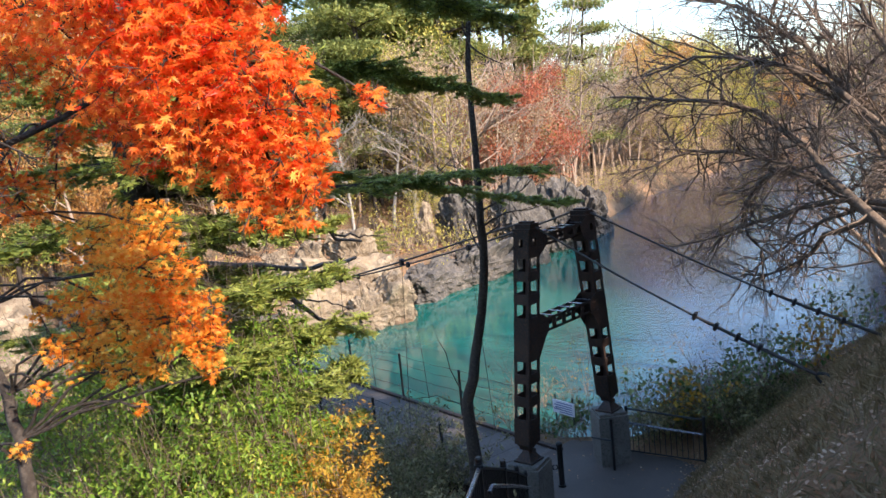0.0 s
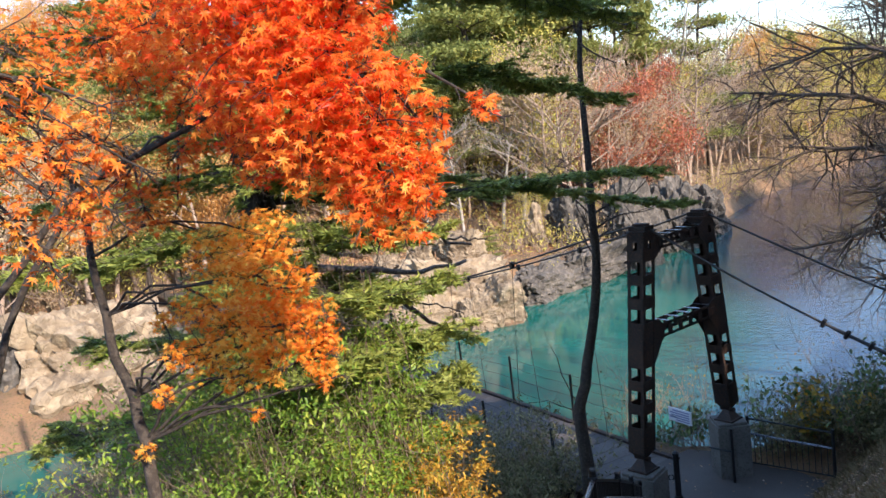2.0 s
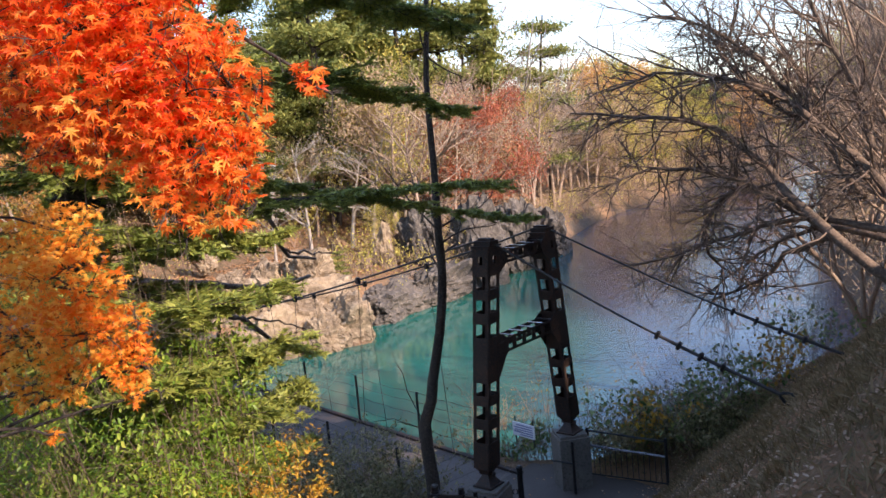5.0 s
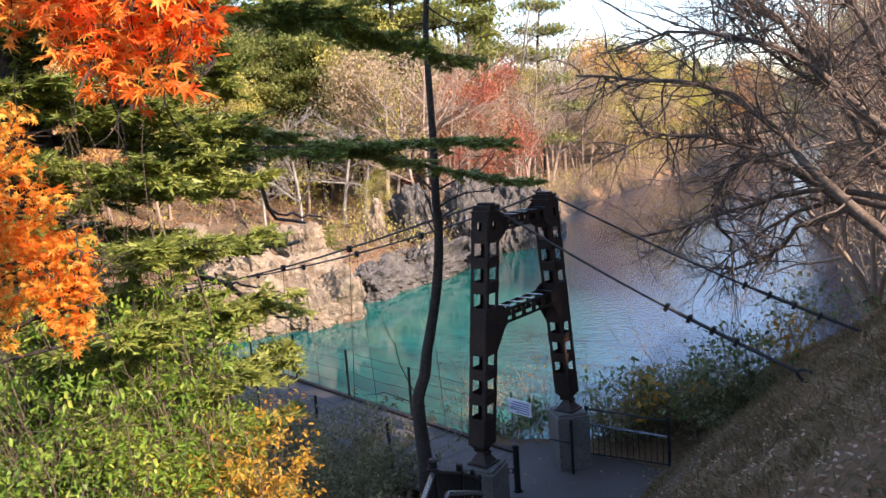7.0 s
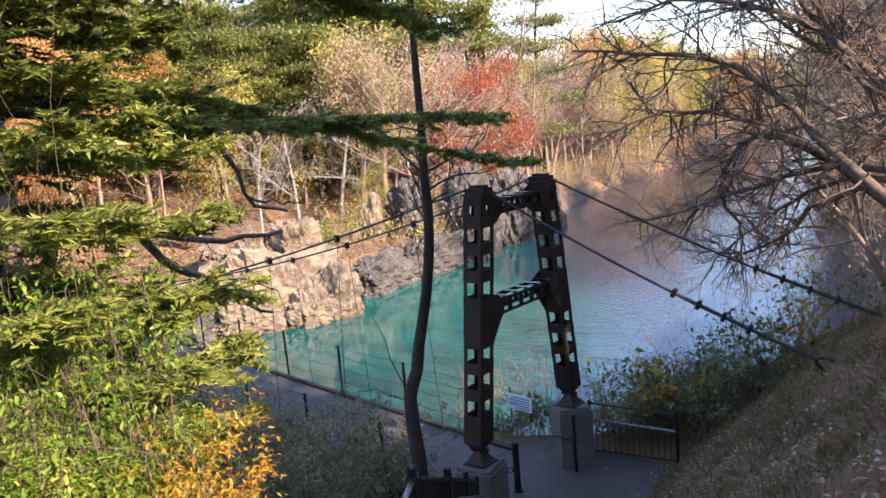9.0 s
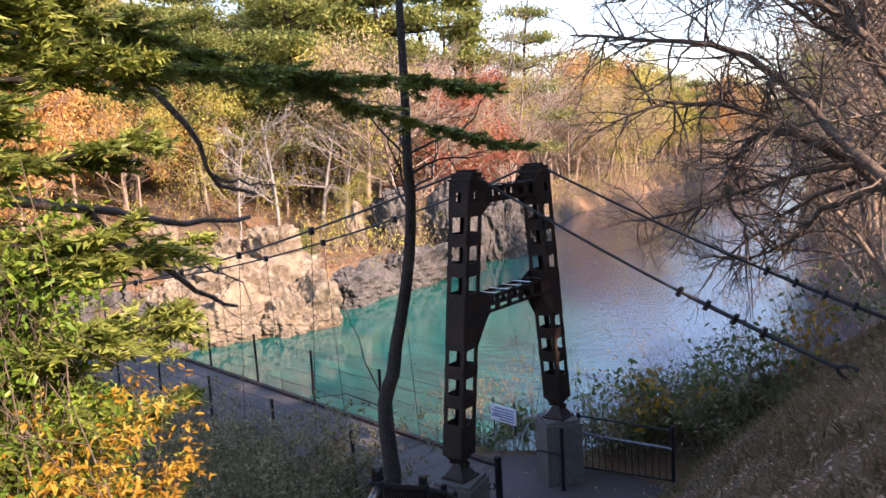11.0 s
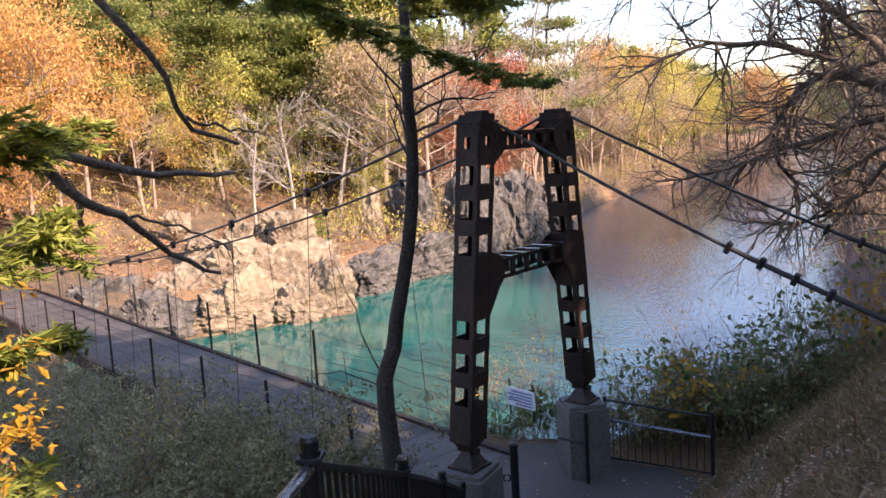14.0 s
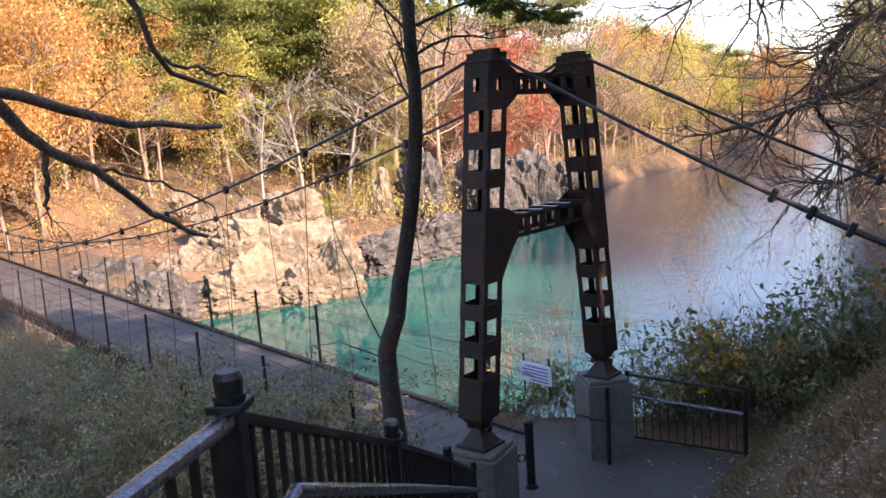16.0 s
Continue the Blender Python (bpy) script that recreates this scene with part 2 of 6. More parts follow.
def part(name, bm, material, parent=None, label="", smooth=False):
    me = bpy.data.meshes.new(name)
    bm.to_mesh(me)
    bm.free()
    if smooth:
        me.polygons.foreach_set("use_smooth", [True] * len(me.polygons))
    me.materials.append(material)
    ob = new(name, me)
    if parent:
        ob.parent = parent
    if label:
        ob["label"] = label
    return ob


def base(name, at, label, category, group="", kind=""):
    ob = new(name)
    ob.empty_display_size = 0.2
    ob.matrix_world = Matrix.Translation(at)
    return tagged(ob, label, category, group, kind)


def under(ob, parent):
    """Hang a mesh with world coordinates under its thing."""
    ob.parent = parent
    ob.matrix_parent_inverse = parent.matrix_world.inverted()
    return ob


def block(bm, lo, hi, warp=None, bevel=0.0):
    """A box from corner to corner; warp moves each corner into the world."""
    vs = [Vector((x, y, z)) for x in (lo[0], hi[0]) for y in (lo[1], hi[1]) for z in (lo[2], hi[2])]
    bv = [bm.verts.new(warp(v) if warp else v) for v in vs]
    fs = [bm.faces.new([bv[i] for i in f]) for f in ((0, 1, 3, 2), (4, 6, 7, 5), (0, 4, 5, 1), (2, 3, 7, 6), (0, 2, 6, 4), (1, 5, 7, 3))]
    if bevel:
        bmesh.ops.bevel(bm, geom=list({e for f in fs for e in f.edges}), offset=bevel, segments=2, affect="EDGES", profile=0.6)
    return bv


def tubes(lines, sides=5):
    """Tapered round tubes along polylines: (points, radii) each. Returns vertices and faces."""
    V, F, n0 = [], [], 0
    ang = np.arange(sides) * 2 * np.pi / sides
    ca, sa = np.cos(ang)[:, None], np.sin(ang)[:, None]
    ring = np.arange(sides)
    for pts, rad in lines:
        pts = np.asarray(pts, float)
        d = np.gradient(pts, axis=0)
        d /= np.linalg.norm(d, axis=1)[:, None] + 1e-9
        ref = np.array([0, 0, 1.0]) if abs(d[0, 2]) < 0.9 else np.array([1.0, 0, 0])
        for i in range(len(pts)):
            a = np.cross(d[i], ref)
            a /= np.linalg.norm(a) + 1e-9
            b = np.cross(d[i], a)
            V.append(pts[i] + rad[i] * (ca * a + sa * b))
        for i in range(len(pts) - 1):
            q = n0 + i * sides
            nx = (ring + 1) % sides
            F.append(np.stack([q + ring, q + nx, q + sides + nx, q + sides + ring], 1))
        n0 += len(pts) * sides
    return np.concatenate(V), np.concatenate(F)


def turns(rng, count, flat=0.0, droop=0.0):
    """Random turns for leaves: flat 1 lays them level, droop tips them down."""
    yaw = rng.uniform(0, 2 * np.pi, count)
    tilt = rng.normal(0, 1, count) * (1 - flat) * 1.1 - droop
    roll = rng.normal(0, 1, count) * (1 - flat) * 0.9
    cy, sy, ct, st, cr, sr = np.cos(yaw), np.sin(yaw), np.cos(tilt), np.sin(tilt), np.cos(roll), np.sin(roll)
    x = np.stack([cy * ct, sy * ct, st], 1)
    side = np.stack([-sy, cy, np.zeros(count)], 1)
    up = np.cross(x, side)
    y = side * cr[:, None] + up * sr[:, None]
    return np.stack([x, y, np.cross(x, y)], 2)


def strew(places, rot, size, leaf_v, leaf_f):
    """One leaf shape laid at many places; vertices and faces of the whole."""
    v = np.einsum("nij,kj->nki", rot, leaf_v) * np.asarray(size)[:, None, None] + places[:, None, :]
    f = leaf_f[None] + (np.arange(len(places)) * len(leaf_v))[:, None, None]
    return v.reshape(-1, 3), f.reshape(-1, leaf_f.shape[1])


LANCE_V = np.array([(0, 0, 0), (0.4, 0.16, 0.03), (1, 0, -0.08), (0.4, -0.16, 0.03)])
LANCE_F = np.array([(0, 1, 2), (0, 2, 3)])
OVAL_V = np.array([(0, 0, 0), (0.3, 0.26, 0.04), (0.72, 0.22, 0.03), (1, 0, -0.06), (0.72, -0.22, 0.03), (0.3, -0.26, 0.04)])
OVAL_F = np.array([(0, 1, 2), (0, 2, 3), (0, 3, 4), (0, 4, 5)])
BLADE_V = np.array([(0, 0.02, 0), (0, -0.02, 0), (0.6, 0.015, 0), (1, 0, -0.2)])
BLADE_F = np.array([(0, 1, 2), (1, 3, 2)])


def maple_leaf():
    """A palmate leaf of seven pointed lobes."""
    v = [(0.0, 0.0, 0.0)]
    lobes = [(-128, 0.42), (-84, 0.72), (-42, 0.93), (0, 1.05), (42, 0.93), (84, 0.72), (128, 0.42)]
    for i, (a, r) in enumerate(lobes):
        a = radians(a)
        v.append((r * math.cos(a), r * math.sin(a), -0.12 * r * r))
        if i < 6:
            b = a + radians(21)
            v.append((0.30 * math.cos(b), 0.30 * math.sin(b), 0.03))
    v.append((-0.16, 0.0, 0.0))
    n = len(v)
    f = [(0, i, i + 1) for i in range(1, n - 2)] + [(0, n - 2, n - 1), (0, n - 1, 1)]
    return np.array(v), np.array(f)


MAPLE_V, MAPLE_F = maple_leaf()


def branchwork(rng, start, heading, length, radius, levels, kids=(5, 5, 4), spread=0.8, wander=0.18, lift=0.05, ratio=0.6, steps=6, bare=0.25):
    """Polylines of a branching limb, and the tips of its last twigs."""
    lines, tips = [], []

    def go(p, d, ln, r, lev):
        pts, dd = [np.array(p, float)], np.array(d, float)
        n = steps if lev else max(3, steps - 2)
        for i in range(n):
            dd = dd + rng.normal(0, wander, 3) + np.array([0, 0, lift])
            dd /= np.linalg.norm(dd)
            pts.append(pts[-1] + dd * ln / n)
        rad = np.linspace(r, r * (0.35 if lev else 0.3), n + 1)
        lines.append((pts, rad))
        if lev == 0:
            tips.append(pts[-1])
            tips.append(pts[n // 2])
            return
        for k in range(kids[levels - lev]):
            s = rng.uniform(bare, 1.0) * n
            i = min(int(s), n - 1)
            q = pts[i] + (pts[i + 1] - pts[i]) * (s - i)
            nd = pts[i + 1] - pts[i]
            nd = nd / np.linalg.norm(nd) + rng.normal(0, spread, 3)
            nd /= np.linalg.norm(nd)
            go(q, nd, ln * ratio * rng.uniform(0.7, 1.2), rad[i] * 0.6, lev - 1)

    go(start, heading, length, radius, levels)
    return lines, np.array(tips)


# ---- terrain ----
LAKE_Z = -3.3
TC, TB, TU = np.array((0.83, 16.0)), np.array((-0.726, 0.687)), np.array((0.687, 0.726))
SHORE = [(10, 25), (5.5, 21.6), (2.2, 20.3), (-1.5, 21.4), (-5, 24.5), (-9, 28), (-13, 31), (-17, 31), (-19.5, 27), (-22, 20), (-31, 9), (-50, -9), (-72, -27), (-80, -10), (-48, 10), (-30, 22), (-25.0, 28),
         (-23.0, 33.5), (-19, 38), (-13.5, 42.5), (-7.8, 45.8), (-9.5, 50), (-5, 56.5), (1, 70), (4, 82), (9, 100), (17.5, 119), (34, 151), (55, 191), (84, 262), (96, 256), (63, 178), (37, 106), (27, 80), (20, 54), (14.5, 34)]


def steps_z(y):
    """Height along the steps and the path at their foot."""
    return np.interp(y, [-30, 0.2, 5.4, 7.5, 14.3, 18.5], [8.5, 5.85, 3.3, 3.2, 0.0, 0.0])


def shore_distance(x, y):
    """Metres from the water's edge: land positive."""
    pts = np.array(SHORE, float)
    best, inside = np.full(x.shape, 1e9), np.zeros(x.shape, bool)
    for a, b in zip(pts, np.roll(pts, -1, 0)):
        e = b - a
        k = np.clip(((x - a[0]) * e[0] + (y - a[1]) * e[1]) / (e @ e), 0, 1)
        best = np.minimum(best, np.hypot(x - a[0] - k * e[0], y - a[1] - k * e[1]))
        cross = ((a[1] > y) != (b[1] > y)) & (x < (b[0] - a[0]) * (y - a[1]) / (b[1] - a[1] + 1e-12) + a[0])
        inside ^= cross
    return np.where(inside, -best, best)


def ripple(x, y, s, seed=0.0):
    return (np.sin(x * 1.7 / s + seed) * np.cos(y * 1.3 / s + 2 * seed) + 0.6 * np.sin(x * 3.1 / s - y * 2.3 / s + 3 * seed) + 0.4 * np.cos(x * 5.3 / s + y * 6.1 / s + seed)) / 2


def land(x, y):
    x, y = np.asarray(x, float), np.asarray(y, float)
    d = shore_distance(x, y)
    # the near bank: steps, plaza, hillside to one side, a falling bank to the other
    g = steps_z(y)
    right = np.interp(y, [0, 12.5, 15.0, 17.2, 40], [1.95, 1.95, 2.35, 3.5, 5.0])
    e = np.maximum(x - right, 0)
    brow = np.interp(y, [4, 12], [3.2, 6.0])
    hill = np.where(e < brow, 0.86 * e, 0.86 * brow + np.interp(y, [4, 12], [0.18, 0.38]) * (e - brow))
    hill = hill * np.interp(y, [-20, 14, 17, 20, 30], [1, 1, 0.8, 0.5, 0.45])
    w = np.maximum(-0.05 - x, 0)
    bank = -np.minimum(0.34 * w, 0.28 * w + 0.4)
    bank = np.where(y > 12.8, bank * np.interp(y, [12.8, 15, 25], [1, 0.5, 0.5]), bank)
    near = g + hill + bank + 0.5 * np.exp(-((x - 3.9) / 1.25) ** 2 - ((y - 18.5) / 0.75) ** 2) + 0.06 * ripple(x, y, 0.9, 1.3) * np.clip(e + w, 0, 1) + 0.25 * ripple(x, y, 4.0, 0.4) * np.clip((e + w) / 4, 0, 1)
    near = np.minimum(near, LAKE_Z + 1.9 * np.maximum(d, 0) + 0.15)
    # the far banks: a rocky lip, a level, then the wooded hillside
    left = np.clip((20 - x) / 40, 0, 1)
    lip = np.minimum(np.maximum(d, 0) * 1.3, 1.6 + 0.8 * left)
    far = LAKE_Z + lip + 0.08 * np.clip(d - 2, 0, 14) + (0.25 + 0.10 * left) * np.clip(d - 14, 0, 60) + 0.5 * ripple(x, y, 7.0, 2.2) * np.clip(d / 5, 0, 1)
    far = far + 0.35 * ripple(x, y, 1.9, 0.8) * np.clip(d / 3, 0, 1)
    side = np.clip((x - (9.0 + 0.28 * (y - 25))) / 3, 0, 1) * np.clip((118 - y) / 30, 0, 1) * np.clip((y - 14) / 8, 0, 1)
    far = far + side * 0.38 * np.clip(d - 0.8, 0, 18)
    nearness = np.clip((34 - np.hypot((x - 4) * 0.75, (y - 6))) / 6, 0, 1)
    out = near * nearness + far * (1 - nearness)
    return np.where(d < 0, LAKE_Z + np.maximum(d * 0.8, -4.5), out)


def axis(lo, hi, fine_lo, fine_hi, step, grow):
    a = list(np.arange(fine_lo, fine_hi + 1e-6, step))
    s, v = step, a[-1]
    while v < hi:
        s *= grow
        v += s
        a.append(v)
    s, v = step, a[0]
    while v > lo:
        s *= grow
        v -= s
        a.insert(0, v)
    return np.array(a)


gx, gy = axis(-1800, 1800, -9, 10, 0.28, 1.045), axis(-1200, 2400, -3, 24, 0.28, 1.03)
GX, GY = np.meshgrid(gx, gy, indexing="ij")
GZ = land(GX, GY)
nx_, ny_ = len(gx), len(gy)
ii, jj = np.meshgrid(np.arange(nx_ - 1), np.arange(ny_ - 1), indexing="ij")
q = (ii * ny_ + jj).ravel()
ground = mesh_object("ground", np.stack([GX, GY, GZ], 2).reshape(-1, 3), np.stack([q, q + ny_, q + ny_ + 1, q + 1], 1), GROUND, smooth=True)
tagged(ground, "earth bank with moss, dry grass and leaf litter", "ground", kind="structure")


def z_at(x, y):
    return float(land(np.array([x]), np.array([y]))[0])


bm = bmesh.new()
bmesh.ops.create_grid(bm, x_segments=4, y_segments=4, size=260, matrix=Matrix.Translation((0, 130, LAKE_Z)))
tagged(part("water", bm, WATER), "still milky turquoise lake water, reflected sky blue painted on one side", "lake", kind="structure")

# ---- path and steps ----


def strip(name, left, right, thick, material, label, category):
    """A slab between two edge lines given as points with height."""
    bm = bmesh.new()
    rows = []
    for a, b in zip(left, right):
        rows.append([bm.verts.new(a), bm.verts.new(b), bm.verts.new((b[0], b[1], b[2] - thick)), bm.verts.new((a[0], a[1], a[2] - thick))])
    for r, s in zip(rows, rows[1:]):
        for k in range(4):
            bm.faces.new((r[k], r[(k + 1) % 4], s[(k + 1) % 4], s[k]))
    bm.faces.new(rows[0][::-1])
    bm.faces.new(rows[-1])
    bmesh.ops.recalc_face_normals(bm, faces=bm.faces)
    return tagged(part(name, bm, material), label, category, kind="structure")


strip("pavement", [(-0.15, 14.1, 0.04), (-0.35, 15.0, 0.03), (-0.7, 16.0, 0.03), (-0.3, 17.3, 0.03), (0.75, 18.6, 0.03)],
      [(2.0, 14.1, 0.04), (2.3, 15.0, 0.03), (2.85, 16.0, 0.03), (3.3, 16.9, 0.03), (2.0, 18.3, 0.03)], 0.25, ASPHALT, "dark worn asphalt path at the foot of the tower", "path")


def flight(name, y0, y1, z0, z1):
    n = max(1, round((z0 - z1) / 0.17))
    for i in range(n):
        bm = bmesh.new()
        a, b = y0 + (y1 - y0) * i / n, y0 + (y1 - y0) * (i + 1) / n
        z = z0 - (z0 - z1) * (i + 1) / n + 0.05
        block(bm, (0.22, a, z - 0.32), (1.85, b + 0.03, z), None, 0.012)
        tagged(part("step", bm, CONCRETE), "plain grey concrete step of the stairs", "step", "stair steps", "structure")


flight("stairs", 0.2, 5.4, 5.85, 3.3)
flight("stairs", 7.6, 14.2, 3.2, 0.02)
bm = bmesh.new()
block(bm, (0.22, 5.45, 2.9), (1.85, 7.58, 3.33), None, 0.012)
tagged(part("landing", bm, CONCRETE), "plain grey concrete landing between two stair flights", "landing", kind="structure")

# ---- the bridge: tower ----


WU, WB = np.array((0.55, 0.835)), np.array((-0.835, 0.55))


def tower_point(side, z):
    """Middle of a leg at a height; the legs lean towards each other."""
    k = (z - 1.53) / (5.43 - 1.53)
    low, high = ((0.03, 14.91), (0.35, 14.87)) if side < 0 else ((1.6, 17.38), (1.34, 16.28))
    return np.array(low) * (1 - k) + np.array(high) * k


def leg_warp(side):
    def go(v):
        c = tower_point(side, v.z)
        p = c + WU * v.x + WB * v.y
        return Vector((p[0], p[1], v.z))
    return go


def span_warp(v):
    mid = (tower_point(-1, v.z) + tower_point(1, v.z)) / 2
    p = mid + WU * v.x + WB * v.y
    return Vector((p[0], p[1], v.z))


tower = base("bridge_tower", (TC[0], TC[1], 1.15), "rusted dark riveted steel portal tower of a footbridge", "bridge tower")
H = 0.165


def bolt_heads(bm, spots, normal, r=0.013):
    for s in spots:
        m = Matrix.Translation(s) @ Vector((0, 0, 1)).rotation_difference(normal).to_matrix().to_4x4()
        bmesh.ops.create_cone(bm, cap_ends=True, segments=6, radius1=r, radius2=r * 0.6, depth=0.012, matrix=m)


for side in (-1, 1):
    warp = leg_warp(side)
    leg = new("leg")
    leg.matrix_world = Matrix.Translation((*tower_point(side, 1.5), 1.5))
    under(leg, tower)
    bpy.context.view_layer.update()
    for sx in (-1, 1):
        for sy in (-1, 1):
            bm = bmesh.new()
            w, th = 0.062, 0.012
            shape = [(H, H), (H - w, H), (H - w, H - th), (H - th, H - th), (H - th, H - w), (H, H - w)]
            rows = [[bm.verts.new(warp(Vector((sx * a, sy * c, z)))) for a, c in shape] for z in (1.5, 5.42)]
            for k in range(6):
                bm.faces.new((rows[0][k], rows[0][(k + 1) % 6], rows[1][(k + 1) % 6], rows[1][k]))
            bm.faces.new(rows[0])
            bm.faces.new(rows[1])
            bmesh.ops.recalc_face_normals(bm, faces=bm.faces)
            under(part("corner_angle", bm, STEEL), leg)
    spans = [(1.5, 1.98), (2.22, 2.41), (2.65, 2.83), (3.06, 3.86), (4.10, 4.29), (4.52, 4.70), (4.93, 5.42)]
    for a, b in spans:
        for ax in (0, 1):
            for s in (-1, 1):
                bm = bmesh.new()
                if a > 4.9:
                    hole = [((-0.16, a), (-0.045, b)), ((0.045, a), (0.16, b)), ((-0.045, a), (0.045, 5.13)), ((-0.045, 5.27), (0.045, b))]
                else:
                    hole = [((-0.16, a), (0.16, b))]
                for (u0, z0), (u1, z1) in hole:
                    if ax == 0:
                        block(bm, (s * (H + 0.004) - 0.005, u0, z0), (s * (H + 0.004) + 0.005, u1, z1), warp)
                    else:
                        block(bm, (u0, s * (H + 0.004) - 0.005, z0), (u1, s * (H + 0.004) + 0.005, z1), warp)
                nn = WU * s if ax == 0 else WB * s
                spots = []
                for uu in (-0.135, 0.135):
                    for zz in np.arange(a + 0.04, b - 0.02, 0.09):
                        v = Vector((s * (H + 0.012), uu, zz)) if ax == 0 else Vector((uu, s * (H + 0.012), zz))
                        spots.append(warp(v))
                bolt_heads(bm, spots, Vector((nn[0], nn[1], 0)))
                under(part("batten_plate", bm, STEEL), leg)
    # cap and saddle
    c = tower_point(side, 5.45)
    bm = bmesh.new()
    block(bm, (-0.19, -0.19, 5.42), (0.19, 0.19, 5.45), warp, 0.006)
    vs = block(bm, (-0.13, -0.17, 5.45), (0.13, 0.17, 5.53), warp)
    vs = block(bm, (-0.06, -0.14, 5.53), (0.06, 0.14, 5.57), warp, 0.01)
    under(part("saddle", bm, STEEL, None, "dark cable saddle on the leg's top"), tower)
    # pinned foot
    bm = bmesh.new()
    c0 = tower_point(side, 1.5)
    for z0, z1, w0, w1 in ((1.37, 1.5, 0.07, 0.15), (1.18, 1.37, 0.17, 0.055)):
        ring = []
        for z, w in ((z0, w0), (z1, w1)):
            ring.append([bm.verts.new(Vector((*(c0 + WU * a * w + WB * b * w), z))) for a, b in ((-1, -1), (1, -1), (1, 1), (-1, 1))])
        for k in range(4):
            bm.faces.new((ring[0][k], ring[0][(k + 1) % 4], ring[1][(k + 1) % 4], ring[1][k]))
        bm.faces.new(ring[0][::-1])
        bm.faces.new(ring[1])
    m = Matrix.Translation((c0[0], c0[1], 1.37)) @ Vector((0, 0, 1)).rotation_difference(Vector((WB[0], WB[1], 0))).to_matrix().to_4x4()
    bmesh.ops.create_cone(bm, cap_ends=True, segments=12, radius1=0.045, radius2=0.045, depth=0.3, matrix=m)
    block(bm, (-0.2, -0.2, 1.15), (0.2, 0.2, 1.185), lambda v: Vector((*(c0 + WU * v.x + WB * v.y), v.z)), 0.005)
    under(part("foot", bm, STEEL, None, "pinned steel shoe of the leg"), tower)
    # haunches above the cross beam's ends
    for zz, hgt, wid, low in ((3.62, 0.2, 0.34, 0.62), (5.2, 0.16, 0.26, 0.30)):
        for yb in (-H - 0.012, H + 0.003):
            bm = bmesh.new()
            pts = [(0.0, zz - low), (0.0, zz + hgt + 0.06), (wid * 0.55, zz + hgt), (wid, zz + hgt * 0.55), (wid, zz - hgt * 0.6), (wid * 0.75, zz - hgt)]
            f, g = [], []
            for dx, z in pts:
                cc = tower_point(side, z)
                p = cc - WU * side * (H + dx - 0.06)
                f.append(bm.verts.new(Vector((*(p + WB * yb), z))))
                g.append(bm.verts.new(Vector((*(p + WB * (yb + 0.01)), z))))
            bm.faces.new(f)
            bm.faces.new(g[::-1])
            for k in range(len(f)):
                bm.faces.new((f[k], g[k], g[(k + 1) % len(f)], f[(k + 1) % len(f)]))
            bmesh.ops.recalc_face_normals(bm, faces=bm.faces)
            nn = Vector((*(WB * (1 if yb > 0 else -1)), 0))
            spots = []
            for dx in (0.08, 0.16, 0.24):
                for z in (zz - 0.1, zz + 0.08):
                    cc = tower_point(side, z) - WU * side * (H + dx - 0.06) + WB * (yb + (0.014 if yb > 0 else -0.004))
                    spots.append(Vector((*cc, z)))
            bolt_heads(bm, spots, nn)
            under(part("gusset", bm, STEEL, None, "rust-brown riveted gusset plate"), tower)


def cross_beam(z, half, wide, tall):
    bm = bmesh.new()
    for s in (-1, 1):
        y0, y1 = sorted((s * wide, s * (wide - 0.012)))
        for za, zb in ((z + tall / 2 - 0.05, z + tall / 2), (z - tall / 2, z - tall / 2 + 0.05)):
            block(bm, (-half, y0, za), (half, y1, zb), span_warp)
            block(bm, (-half, *sorted((s * wide, s * (wide - 0.06)))[:1], za if za > z else za), (half, sorted((s * wide, s * (wide - 0.06)))[1], za + 0.01), span_warp)
        for x in np.arange(-half + 0.1, half, 0.32):
            block(bm, (x, *sorted((s * wide, s * (wide - 0.01)))[:1], z - tall / 2), (x + 0.12, sorted((s * wide, s * (wide - 0.01)))[1], z + tall / 2), span_warp)
    beam = under(part("cross_beam", bm, STEEL), tower)
    for x in np.arange(-half + 0.12, half, 0.32):
        bm = bmesh.new()
        block(bm, (x, -wide, z + tall / 2), (x + 0.06, wide, z + tall / 2 + 0.01), span_warp)
        under(part("tie_plate", bm, PIPE, None, "pale worn tie plate across the beam"), beam)


cross_beam(3.62, 0.99, H, 0.26)
cross_beam(5.2, 0.74, H, 0.22)

# concrete piers
for side, top, wide, turn in ((-1, 1.15, 0.32, -22), (1, 1.15, 0.32, 15)):
    c = tower_point(side, 1.45)
    bm = bmesh.new()
    zb = -0.35
    pu, pb = np.array((math.cos(radians(turn)), math.sin(radians(turn)))), np.array((-math.sin(radians(turn)), math.cos(radians(turn))))
    w = lambda v, c=c, pu=pu, pb=pb: Vector((*(c + pu * v.x + pb * v.y), v.z))
    block(bm, (-wide, -wide, zb), (wide, wide, top - 0.06), w, 0.02)
    pier = base("pier", (c[0], c[1], zb), "weathered square concrete pier under a tower leg", "pier", "tower piers")
    under(part("shaft", bm, CONCRETE), pier)
    bm = bmesh.new()
    block(bm, (-wide + 0.03, -wide + 0.03, top - 0.062), (wide - 0.03, wide - 0.03, top), w, 0.02)
    under(part("cap", bm, CONCRETE), pier)

# ---- the bridge: deck, posts, cables ----
DECK_END, HALF = 53.0, 1.25


def on_bridge(b, u, z):
    p = TC + TB * b + TU * u
    return Vector((p[0], p[1], z))


def deck_z(b):
    return 0.02 + 0.0004 * max(0, b - 10) ** 1.6


